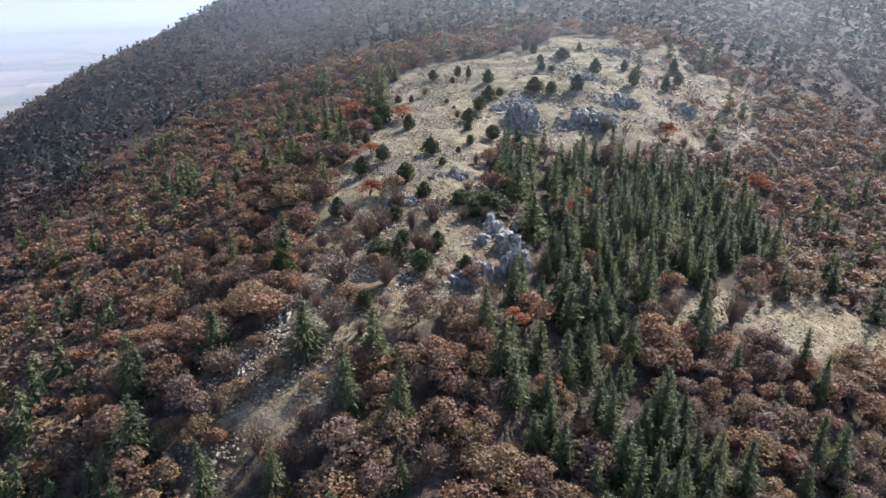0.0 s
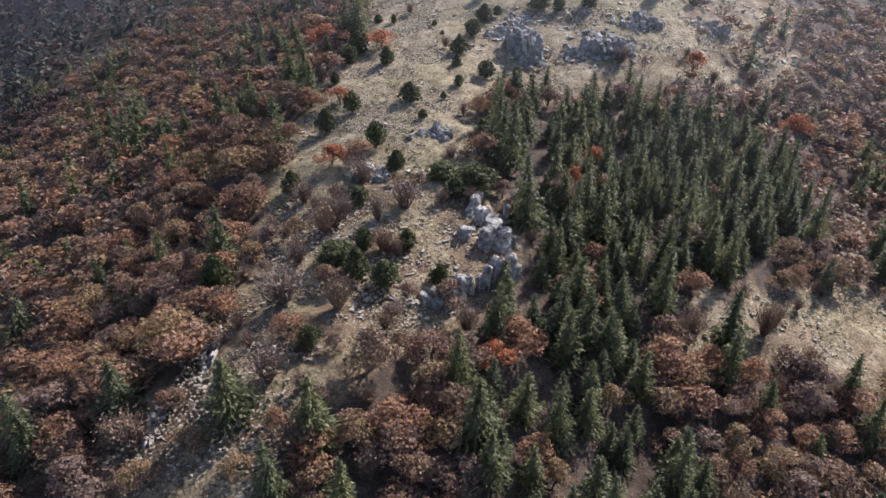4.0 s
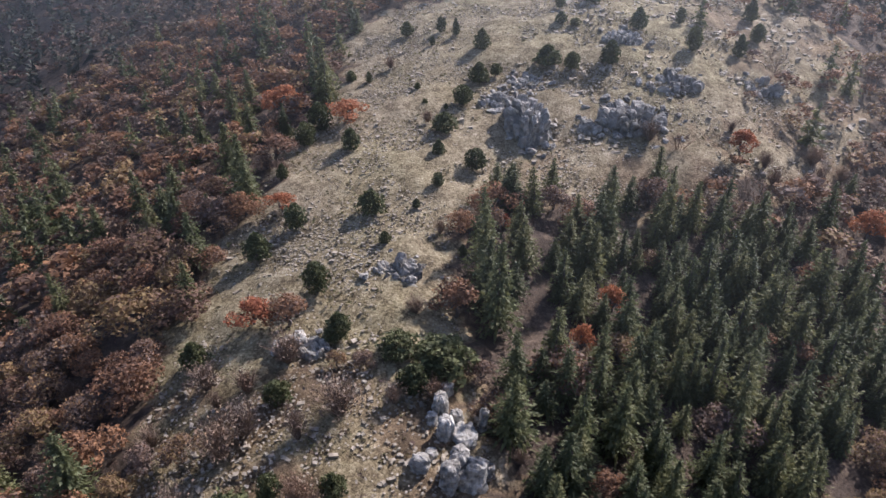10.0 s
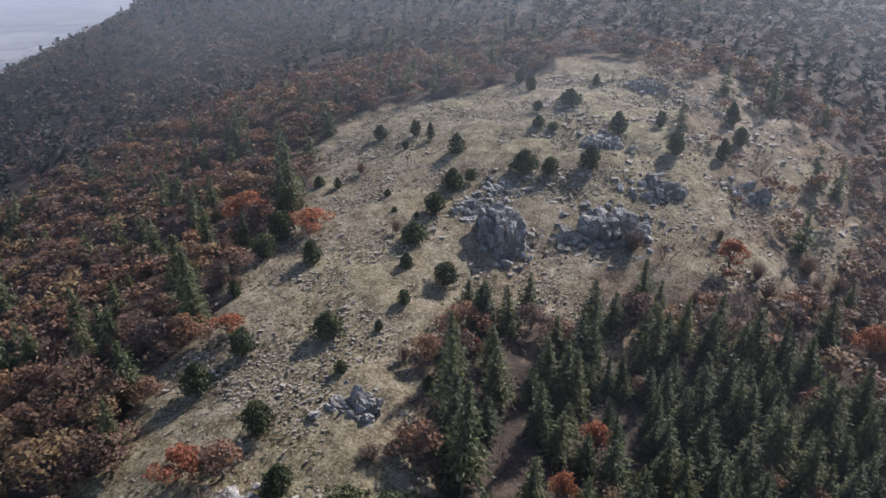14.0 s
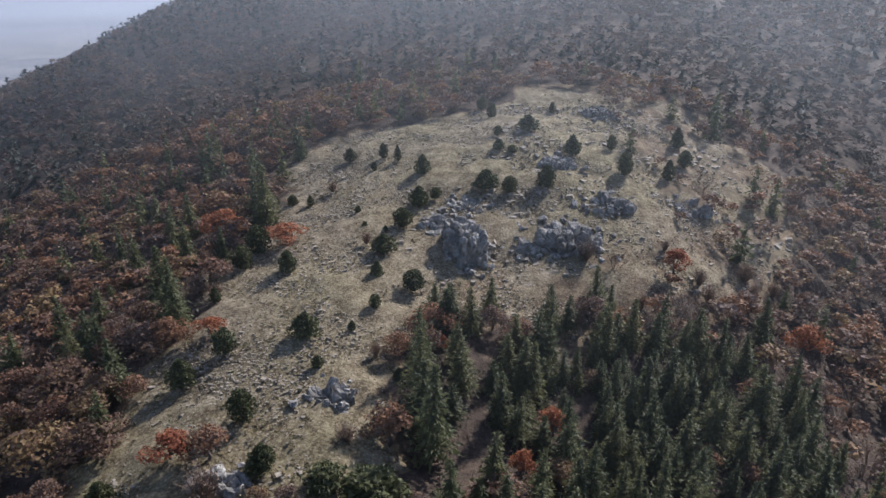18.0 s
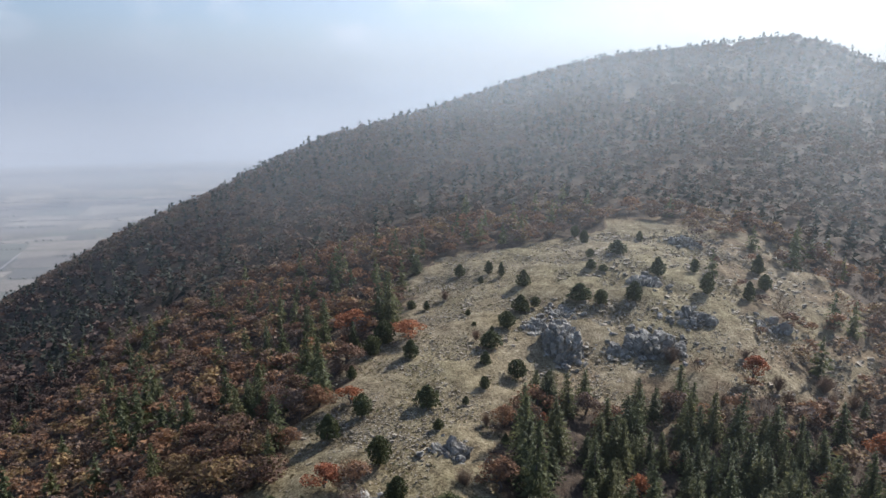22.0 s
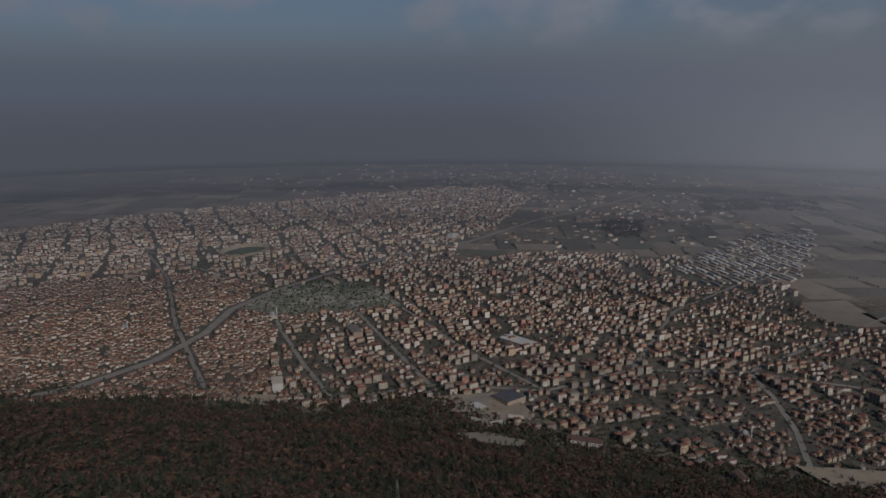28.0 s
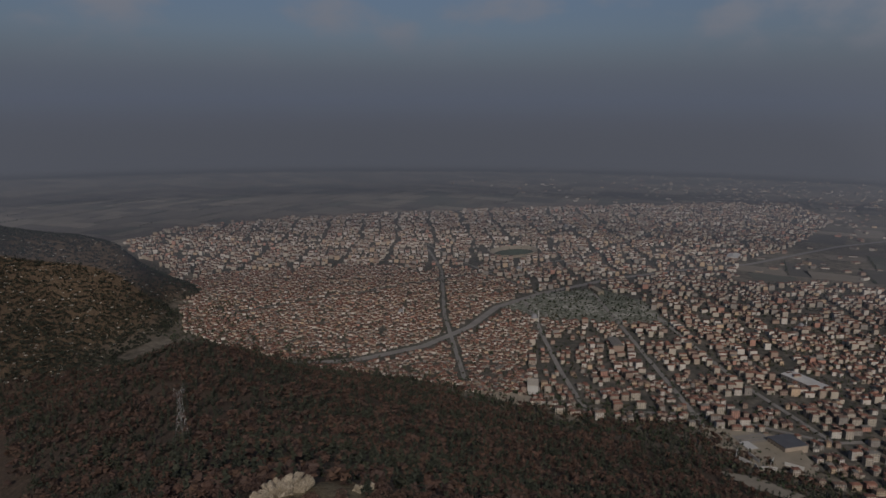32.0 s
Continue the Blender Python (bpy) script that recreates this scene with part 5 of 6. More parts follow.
def house_arrays(cx, cy, z0, a, b, floors, turn, pitch, tint, windows=True):
    """Quads of one house: walls, hipped roof with eaves, and window openings, each with its slot and tint."""
    h = floors * STOREY + 0.3
    q, slot = [], []
    v = box_faces(cx, cy, z0, a, b, h, turn)
    for i in range(4):
        j = (i + 1) % 4
        q.append([v[i], v[j], v[4 + j], v[4 + i]])
        slot.append(0)
    e = box_faces(cx, cy, z0, a + 0.9, b + 0.9, h, turn)[4:]
    c, s = math.cos(turn), math.sin(turn)
    run = max(0.1, (a - b) / 2 + 0.3)
    top = [(cx - run * c, cy - run * s, z0 + h + pitch), (cx + run * c, cy + run * s, z0 + h + pitch)]
    for face in ([e[0], e[1], top[1], top[0]], [e[2], e[3], top[0], top[1]], [e[1], e[2], top[1], top[1]], [e[3], e[0], top[0], top[0]]):
        q.append(face)
        slot.append(1)
    if windows:
        for side, (L, off) in enumerate(((a, b / 2), (b, a / 2), (a, b / 2), (b, a / 2))):
            ang = turn + (-math.pi / 2, 0, math.pi / 2, math.pi)[side]
            nx_, ny_ = math.cos(ang), math.sin(ang)
            tx, ty = -ny_, nx_
            cols = max(2, int(L / 2.6))
            for f in range(floors):
                for k in range(cols):
                    u = (k + 0.5) / cols * L - L / 2
                    wx, wy, wz = cx + nx_ * (off + 0.06) + tx * u, cy + ny_ * (off + 0.06) + ty * u, z0 + f * STOREY + 0.8
                    q.append([(wx - tx * 0.55, wy - ty * 0.55, wz), (wx + tx * 0.55, wy + ty * 0.55, wz), (wx + tx * 0.55, wy + ty * 0.55, wz + 1.25), (wx - tx * 0.55, wy - ty * 0.55, wz + 1.25)])
                    slot.append(2)
    return q, slot, [tint] * len(q)


r = np.random.default_rng(31)
GRID = radians(48.5)
cg, sg = math.cos(GRID), math.sin(GRID)
gu, gv = np.meshgrid(np.arange(-490, 165), np.arange(-165, 345))
gu, gv = gu.ravel(), gv.ravel()
street_gap = (gu % 4 != 0) & (gv % 7 != 0)
# each street block is of flats, of small houses, or mostly gardens
chance = np.random.default_rng(35).random((200, 200))[(gu // 4) % 200, (gv // 7) % 200]
quarter = patch(gu // 4 * 28.0, gv // 7 * 57.0, 190.0, 4.0)
flats, gardens = chance < 0.22 + 0.45 * quarter, chance > 0.90 - 0.10 * quarter
flats &= ~gardens
street_gap &= ~flats | ((gu % 4 != 2) & (gv % 2 == 1))
street_gap &= ~gardens | (r.random(gu.size) < 0.2)
street_gap &= flats | (r.random(gu.size) < 0.80)
flats = flats[street_gap]
gu, gv = gu[street_gap] * 7.0, gv[street_gap] * 8.2
gu, gv = gu + r.uniform(-1.0, 1.0, gu.size), gv + r.uniform(-1.6, 1.6, gv.size)
gu, gv = gu + 9 * np.sin(gv / 95) + 5 * np.sin(gv / 31 + gu / 140), gv + 10 * np.sin(gu / 120) + 5 * np.sin(gu / 37)
lx, ly = gu * cg - gv * sg, gu * sg + gv * cg
ok = inside(lx, ly, TOWN) & ~inside(lx, ly, PARK) & ~inside(lx, ly, SITE) & ~inside(lx, ly, YARD) & ~inside(lx, ly, LOT) & ~inside(lx, ly, SHEDS_AREA)
ok &= (near_line(lx, ly, HIGHWAY) > 15) & (np.hypot((lx - OVAL[0]) / 90, (ly - OVAL[1]) / 70) > 1) & (ground_z(lx, ly) < PLAIN + 8)
for line in STREETS:
    ok &= near_line(lx, ly, line) > 8
ok &= r.random(lx.size) < np.where(np.hypot(lx, ly) > 1350, 0.80, 0.93) - 0.5 * step01(patch(lx, ly, 55.0, 6.0), 0.66, 0.85)


def in_old_town(px, py):
    return np.hypot((px + 690) / 1.1, py + 1030) < 400 + 90 * patch(px, py, 80.0, 1.0)


ok &= ~in_old_town(lx, ly)
ox, oy, r_old = jittered(-1200, -440, -1500, -560, 6.8, 33)
ok_old = in_old_town(ox, oy) & inside(ox, oy, TOWN) & ~inside(ox, oy, PARK) & (near_line(ox, oy, HIGHWAY) > 16) & (ground_z(ox, oy) < PLAIN + 10) & (r_old.random(ox.size) < 0.80 - 0.5 * step01(patch(ox, oy, 24.0, 5.0), 0.6, 0.85))
for line in STREETS:
    ok_old &= near_line(ox, oy, line) > 9
lx, ly, flats = np.concatenate([lx[ok], ox[ok_old]]), np.concatenate([ly[ok], oy[ok_old]]), np.concatenate([flats[ok], np.zeros(int(ok_old.sum()), bool)])
old = in_old_town(lx, ly)
cottage = ((ly > 0) & (lx > -960)) | ((ly > -60) & (patch(lx, ly, 90.0, 2.0) > 0.5))
storeys = np.where(old, r.integers(1, 3, lx.size), np.where(cottage, r.integers(1, 4, lx.size), np.where(np.hypot(lx, ly) < 1350, r.choice([1, 2, 2, 3, 3, 4, 5], lx.size), r.choice([1, 2, 3, 3, 4, 4, 5], lx.size))))
storeys = np.where(flats & ~cottage, r.integers(3, 6, lx.size), np.where(flats, 2, np.minimum(storeys, 3)))
dist = np.hypot(lx + 5, ly - 48)
order = np.argsort(dist)
near_ids, far_ids = order[:290], order[290:]
far_q, far_s, far_t = [], [], []
house_specs = {}
for i in range(lx.size):
    f = int(storeys[i])
    a = r.uniform(4.8, 6.8) if f < 3 else r.uniform(5.6, 7.4)
    b = r.uniform(4.2, 5.4) if f < 3 else r.uniform(5.0, 6.0)
    if flats[i]:
        a, b = r.uniform(8, 13), r.uniform(5.8, 7.0)
    side = math.pi / 2 if flats[i] or r.random() < 0.5 else 0
    house_specs[i] = (a, b, f, GRID + side + r.normal(0, 0.03 if f > 2 else 0.3), r.uniform(1.1, 2.0), r.random())
for i in far_ids:
    a, b, f, turn, pitch, tint = house_specs[int(i)]
    q, s, t_ = house_arrays(lx[i], ly[i], PLAIN - 0.2 + max(0, float(ground_z(lx[i], ly[i])) - PLAIN), a, b, f, turn, pitch, tint, windows=dist[i] < 1050)
    far_q += q
    far_s += s
    far_t += t_
fq = np.array(far_q)
tagged(new("town_houses", raw_mesh("town_houses", fq.reshape(-1, 3), np.arange(len(fq) * 4).reshape(-1, 4), [M_WALL, M_ROOF, M_GLASS], np.repeat(far_t, 4), far_s)), "closely built town of pale rendered houses with red tiled roofs", "houses", kind="stuff")

# the nearest houses, each of its own: body, roof, rows of windows, chimney
HOUSE_KINDS = {}


def house_kind(floors, wide, deep):
    key = (floors, wide, deep)
    if key not in HOUSE_KINDS:
        q, slot, _ = house_arrays(0, 0, 0, wide, deep, floors, 0, 1.6 if floors > 2 else 1.3, 0.0)
        q, slot = np.array(q), np.array(slot)
        big = floors > 2
        root = tagged(new("apartment_house" if big else "house"), ("pale rendered apartment house of %d storeys with red tiled roof" if big else "small rendered house of %d storeys with red tiled roof") % floors, "house", "houses at the foot of the hill")
        for name, k, mat in (("wall", 0, M_WALL), ("roof", 1, M_ROOF)):
            sub = q[slot == k]
            part(name, quads(name, sub, mat, np.zeros(len(sub))), root)
        wins = q[slot == 2]
        # one row of windows a storey, and the slab of its balcony
        for f in range(floors):
            z = f * STOREY + 0.8
            rowq = wins[np.abs(wins[:, 0, 2] - z) < 0.2]
            part("glazing", quads("glazing", rowq, M_GLASS), root)["kind"] = "stuff"
            if big and f:
                solid = [(0, 3, 2, 1), (4, 5, 6, 7), (0, 1, 5, 4), (1, 2, 6, 5), (2, 3, 7, 6), (3, 0, 4, 7)]
                v = box_faces(0, -deep / 2 - 0.55, f * STOREY - 0.1, wide * 0.55, 1.1, 0.16, 0)
                slab = part("balcony", raw_mesh("balcony", v, solid, [M_WALL], np.zeros(8)), root)
                rails = [box_faces(0, -deep / 2 - 1.05, f * STOREY + 0.06, wide * 0.55, 0.08, 0.85, 0)] + [box_faces(k * wide * 0.27, -deep / 2 - 0.53, f * STOREY + 0.06, 0.08, 0.95, 0.85, 0) for k in (-1, 1)]
                part("railing", raw_mesh("railing", np.concatenate(rails), [tuple(8 * k + i for i in q_) for k in range(3) for q_ in solid], [M_WALL], np.full(24, 0.4)), slab, "pale solid balcony railing")
        v = box_faces(wide * 0.18, deep * 0.12, floors * STOREY + 0.6, 0.6, 0.6, 1.8, 0)
        stack = part("chimney", raw_mesh("chimney", v, [(4, 5, 6, 7), (0, 1, 5, 4), (1, 2, 6, 5), (2, 3, 7, 6), (3, 0, 4, 7)], [M_WALL], np.full(8, 0.85)), root)
        v = box_faces(wide * 0.18, deep * 0.12, floors * STOREY + 2.4, 0.8, 0.8, 0.14, 0)
        part("chimney_cap", raw_mesh("chimney_cap", v, [(0, 3, 2, 1), (4, 5, 6, 7), (0, 1, 5, 4), (1, 2, 6, 5), (2, 3, 7, 6), (3, 0, 4, 7)], [M_PALE]), stack)
        HOUSE_KINDS[key] = root
        PROTOTYPES.append(root)
    return HOUSE_KINDS[key]


for i in near_ids:
    a, b, f, turn, pitch, tint = house_specs[int(i)]
    wide = (5.4, 6.4)[int(a * 7) % 2] if f < 3 else (5.8, 6.6, 7.4)[int(a * 7) % 3]
    wide, deep = ((8.5, 10.5, 12.5)[int(a * 7) % 3], 6.4) if flats[i] else (wide, 4.8 if f < 3 else 5.5)
    copy_thing(house_kind(f, wide, deep), pose(lx[i], ly[i], float(ground_z(lx[i], ly[i])) - 0.3, 0, 0, math.degrees(turn)))


def block(name, label, category, x, y, a, b, h, turn, wall, roof, rise=0.5, z=None, group=""):
    """A large plain building: body, low gabled roof, row of windows or doors on its long side."""
    z = float(ground_z(x, y)) - 0.2 if z is None else z
    root = tagged(new(name), label, category, group)
    root.matrix_world = pose(x, y, z, 0, 0, turn)
    v = box_faces(0, 0, 0, a, b, h, 0)
    part("wall", raw_mesh("wall", v, [(0, 1, 5, 4), (1, 2, 6, 5), (2, 3, 7, 6), (3, 0, 4, 7)], [wall], np.full(8, 0.5)), root)
    rv = box_faces(0, 0, h, a + 0.8, b + 0.8, 0.3, 0)
    rv += [(-a / 2 - 0.4, 0, h + 0.3 + rise), (a / 2 + 0.4, 0, h + 0.3 + rise)]
    rf = [(0, 1, 5, 4), (1, 2, 6, 5), (2, 3, 7, 6), (3, 0, 4, 7), (4, 5, 9, 8), (6, 7, 8, 9), (5, 6, 9, 9), (7, 4, 8, 8)]
    part("roof", raw_mesh("roof", rv, rf, [roof], np.zeros(10)), root)
    k = max(2, int(a / 5))
    for floor in range(max(1, int(h / 3.4))):
        wq = []
        for j in range(k):
            u = (j + 0.5) / k * a - a / 2
            for sgn in (-1, 1):
                yy = sgn * (b / 2 + 0.06)
                wq.append([(u - 1, yy, floor * 3.3 + 1), (u + 1, yy, floor * 3.3 + 1), (u + 1, yy, floor * 3.3 + 2.6), (u - 1, yy, floor * 3.3 + 2.6)])
        if name in ("industrial_shed", "hospital_wing"):
            part("glazing", quads("glazing", np.array(wq), M_GLASS), root)["kind"] = "stuff"
        else:
            for one in wq:
                part("window", quads("window", np.array([one]), M_GLASS), root)
    return root


block("market_hall", "long hall with bright white sheet roof between apartment houses", "hall", -1056, -292, 64, 26, 8, 69, M_WALL, M_WHITE, 2.0)
block("depot", "hall with dark sheet roof beside a car park", "hall", -836, -232, 30, 32, 10, 62, M_WALL, M_DARK, 0.4)
block("low_store", "low store with white sheet roof on the building site", "shed", -800, -262, 18, 12, 4, 62, M_WALL, M_WHITE, 0.4)
block("office_block", "white office block with flat roof in a yard", "building", -742, -545, 26, 15, 14, 40, M_WHITE, M_WALL, 0.3)
block("white_complex", "large white building at the edge of the fields", "building", -1320, 402, 36, 15, 14, 60, M_WHITE, M_WHITE, 0.4)
block("white_complex", "lower white wing beside the large white building", "building", -1296, 430, 20, 13, 8, 60, M_WHITE, M_WHITE, 0.4)
for x, y in ((-1036, 218), (-1052, 247), (-1070, 276)):
    block("apartment_block", "broad pinkish apartment block with tiled roof", "building", x, y, 15, 12, 15, 48, M_WALL, M_ROOF, 2.4, group="pinkish blocks")
for k, (x, y) in enumerate(((-2120, 702), (-2142, 735), (-2095, 745), (-2168, 690))):
    block("hospital_wing", "white institutional block far out in the fields", "building", x, y, 46, 18, (30, 16, 12, 12)[k], 30 + 90 * (k % 2), M_WHITE, M_WHITE, 0.4, group="hospital wings")
rs = np.random.default_rng(4)
for row in range(46):
    u = -320.0 + rs.uniform(0, 20)
    while u < 420:
        far_out = row > 24
        size = rs.uniform(34, 84) if far_out and rs.random() < 0.6 else rs.uniform(12, 34)
        w_ = row * 17.5 + rs.uniform(-2.5, 2.5)
        x, y = -1760 + 0.814 * (u + size / 2) - 0.581 * w_, -160 + 0.581 * (u + size / 2) + 0.814 * w_
        if inside(x, y, SHEDS_AREA) and inside(x + 0.407 * size, y + 0.29 * size, SHEDS_AREA) and rs.random() < 0.85:
            block("industrial_shed", "long low industrial shed with pale sheet roof", "shed", x, y, size, rs.uniform(6, 9), 4, 35.5, M_WALL, (M_WHITE, M_PALE, M_ROOF, M_STEEL)[int(rs.choice(4, p=(0.45, 0.32, 0.15, 0.08)))], 1.0, group="industrial sheds")
        u += size + rs.uniform(4, 12)

# stadium: turf, oval stand
th = np.linspace(0, 2 * np.pi, 41)[:-1]
root = tagged(new("stadium"), "oval sports ground with green turf and a low stand", "stadium")
root.location = (*OVAL, PLAIN + 0.4)
part("turf", raw_mesh("turf", np.column_stack([np.cos(th) * 62, np.sin(th) * 40, th * 0 + 0.3]), [list(range(40))], [M_PITCH]), root, "dark green turf")
rings = np.concatenate([np.column_stack([np.cos(th) * a, np.sin(th) * b, th * 0 + z]) for a, b, z in ((66, 44, 0.2), (66, 44, 1.5), (78, 56, 8), (78, 56, 0))])
part("stand", raw_mesh("stand", rings, [(k * 40 + i, k * 40 + (i + 1) % 40, (k + 1) * 40 + (i + 1) % 40, (k + 1) * 40 + i) for k in range(3) for i in range(40)], [M_PALE]), root, "pale concrete stand")


def lathe(profile, sides=16):
    th = np.arange(sides) * 2 * np.pi / sides
    v = np.concatenate([np.column_stack([np.cos(th) * a, np.sin(th) * a, th * 0 + z]) for a, z in profile])
    f = [(k * sides + i, k * sides + (i + 1) % sides, (k + 1) * sides + (i + 1) % sides, (k + 1) * sides + i) for k in range(len(profile) - 1) for i in range(sides)]
    return v, f


def mosque(x, y, s):
    root = tagged(new("mosque"), "pale mosque with grey lead dome and one slender minaret", "mosque", "mosques in the town")
    root.matrix_world = pose(x, y, PLAIN - 0.2, 0, 0, 48) @ Matrix.Diagonal((s, s, s, 1))
    v = box_faces(0, 0, 0, 20, 20, 10, 0)
    part("wall", raw_mesh("wall", v, [(4, 5, 6, 7), (0, 1, 5, 4), (1, 2, 6, 5), (2, 3, 7, 6), (3, 0, 4, 7)], [M_WALL], np.full(8, 0.5)), root)
    v, f = lathe([(9, 10), (9, 12), (8.2, 15), (6, 18), (3, 20), (0.1, 20.8)])
    part("dome", raw_mesh("dome", v, f, [M_LEAD], smooth=True), root, "grey lead dome")
    v, f = lathe([(1.5, 0), (1.3, 22), (2.0, 23), (2.0, 24), (1.1, 24), (1.0, 31), (0.05, 38)], 10)
    ob = part("minaret", raw_mesh("minaret", v, f, [M_WHITE], smooth=True), root, "slender white minaret with pointed top")
    ob.location = (12.5, 9, 0)


for x, y, s in ((-1002, -759, 1.1), (-1510, -1490, 1.2), (-860, 60, 0.8), (-1290, -1050, 1.0), (-1870, -1350, 1.2), (-1140, 160, 0.8), (-1330, -400, 0.9), (-840, -960, 0.9)):
    mosque(x, y, s * 0.62)

# open ground in the town: building site, yard, forest clearing
for name, poly, label in (("gravel_yard", SITE, "pale bare gravel of a building site at the foot of the hill"), ("gravel_yard", YARD, "bare fenced yard beside apartment houses"), ("gravel_yard", LOT, "bare trodden lot below the wood"), ("gravel_clearing", CLEARING, "bare pale clearing at the edge of the wood")):
    v = np.array([(px, py, 0.0) for px, py in poly])
    v[:, 2] = ground_z(v[:, 0], v[:, 1]).max() + 0.35 if name == "gravel_yard" else ground_z(v[:, 0], v[:, 1]) + 1.2
    tagged(new(name, raw_mesh(name, v, [list(range(len(v)))], [M_PALE])), label, "yard", kind="structure")

SITE_Z = float(np.max(ground_z(np.array([a for a, _ in SITE]), np.array([b for _, b in SITE])))) + 0.35
car_park = tagged(new("car_park"), "asphalt car park with rows of bays beside the dark-roofed hall", "car park")
car_park.matrix_world = pose(-822, -268, SITE_Z + 0.05, 0, 0, 62)
part("asphalt", raw_mesh("asphalt", box_faces(0, 0, 0, 22, 40, 0.15, 0), [(4, 5, 6, 7), (0, 1, 5, 4), (1, 2, 6, 5), (2, 3, 7, 6), (3, 0, 4, 7)], [M_ROAD]), car_park)
for k in range(4):
    part("kerb_island", raw_mesh("kerb_island", box_faces(-9 + 6 * k, 0, 0.15, 1.0, 34, 0.25, 0), [(4, 5, 6, 7), (0, 1, 5, 4), (1, 2, 6, 5), (2, 3, 7, 6), (3, 0, 4, 7)], [M_PALE]), car_park)
for k, (x, y, a, turn) in enumerate(((-768, -262, 18, 20), (-757, -247, 16, 80), (-752, -232, 14, 40), (-760, -222, 18, 130), (-772, -244, 20, 60), (-778, -226, 14, 10), (-786, -205, 20, 100))):
    root = tagged(new("retaining_wall"), "white concrete retaining wall on the building site", "wall", "site walls")
    root.matrix_world = pose(x, y, SITE_Z - 0.2, 0, 0, turn)
    part("wall_panel", raw_mesh("wall_panel", box_faces(0, 0, 0, a, 0.5, 4.5, 0), [(4, 5, 6, 7), (0, 1, 5, 4), (1, 2, 6, 5), (2, 3, 7, 6), (3, 0, 4, 7)], [M_WHITE]), root)
    part("footing", raw_mesh("footing", box_faces(0, 1.8, 0, a, 3.2, 0.6, 0), [(4, 5, 6, 7), (0, 1, 5, 4), (1, 2, 6, 5), (2, 3, 7, 6), (3, 0, 4, 7)], [M_PALE]), root)
block("lodge", "white lodge with tiled roof among trees at the hill's foot", "house", -736, 60, 18, 9, 7, 30, M_WHITE, M_ROOF, 2.2)
block("school", "long white-walled school with red roof", "building", -757, -110, 40, 12, 7, 96, M_WHITE, M_ROOF, 2.4)
block("public_building", "large red-roofed public building", "building", -986, -570, 40, 18, 11, 50, M_WALL, M_ROOF, 3.0)
block("sports_hall", "pale sports hall with curved sheet roof", "hall", -1830, -760, 60, 30, 9, 15, M_WALL, M_WHITE, 3.0)
block("pavilion", "pale stone pavilion on the park's edge", "building", -1262, -800, 40, 14, 8, 60, M_PALE, M_PALE, 0.6)

# trees in streets, gardens and the park
x, y, r = jittered(-3000, -500, -2000, 560, 11.5, 41)
pk = inside(x, y, PARK)
sel = (inside(x, y, TOWN) & (r.random(x.size) < np.where(pk, 0.35, np.where(np.hypot(x, y) < 1800, 0.62, 0.35)))) & (near_line(x, y, HIGHWAY) > 10)
xb, yb, rb = jittered(-1300, -1010, -890, -560, 7.0, 42)
pb = inside(xb, yb, PARK) & (rb.random(xb.size) < 0.26)
xe, ye, re_ = jittered(-860, -440, -1260, 330, 8.0, 43)
ze = ground_z(xe, ye)
edge = (ze > PLAIN + 0.3) & (ze < PLAIN + 14) & ~inside(xe, ye, SITE) & ~inside(xe, ye, YARD) & ~inside(xe, ye, LOT) & (patch(xe, ye, 18.0, 2.0) + 0.4 * re_.random(xe.size) > 0.35)
x, y = np.concatenate([x[sel], xb[pb], xe[edge]]), np.concatenate([y[sel], yb[pb], ye[edge]])
unit_town = [oak_crown(np.random.default_rng(300 + s), 8, 0.58)[0] for s in range(4)]
q, tn = spread(unit_town, r, x, y, r.uniform(3.2, 7, x.size), r.uniform(3.5, 7, x.size), r.uniform(0, 6.28, x.size))
M_GARDEN = foliage("garden_trees", [(0.0, (0.035, 0.050, 0.028)), (0.4, (0.055, 0.062, 0.035)), (0.65, (0.085, 0.070, 0.045)), (0.85, (0.045, 0.060, 0.030)), (1.0, (0.035, 0.050, 0.028))])
tagged(new("town_trees", quads("town_trees", q, M_GARDEN, tn)), "dark trees in gardens, streets and a park", "trees", kind="stuff")

# ---- fields of the plain ----
M_FIELD, t, b = material("field_soil")
isl = t.nodes.new("ShaderNodeNewGeometry").outputs["Random Per Island"]
col = ramp_of(t, isl, [(0.0, (0.105, 0.088, 0.070)), (0.16, (0.150, 0.126, 0.098)), (0.34, (0.172, 0.147, 0.112)), (0.46, (0.070, 0.062, 0.050)), (0.60, (0.130, 0.108, 0.084)), (0.76, (0.080, 0.078, 0.058)), (0.90, (0.195, 0.166, 0.128))], "CONSTANT")
t.links.new(mix(t, 1.0, col, ramp_of(t, noise_of(t, 0.03, 5.0, place_of(t)), [(0.3, 0.78), (0.7, 1.05)]), "MULTIPLY"), b.inputs["Base Color"])
b.inputs["Roughness"].default_value = 0.95
r = np.random.default_rng(51)
fa = radians(24)
ca, sa = math.cos(fa), math.sin(fa)
cells = []
for u in np.arange(-4900, 4900, 170.0):
    v = -4900 + r.uniform(0, 60)
    while v < 4900:
        h = r.uniform(45, 130) * (1.0 if abs(u) < 2500 else 1.6)
        for s0, s1 in (((0, 0.5), (0.5, 1)) if r.random() < 0.5 else ((0, 1),)):
            cells.append((u + 170 * s0 + 2.5, u + 170 * s1 - 2.5, v + 2, v + h - 2))
        v += h
cells = np.array(cells)
cu, cv = (cells[:, 0] + cells[:, 1]) / 2, (cells[:, 2] + cells[:, 3]) / 2
cx, cy = cu * ca - cv * sa, cu * sa + cv * ca
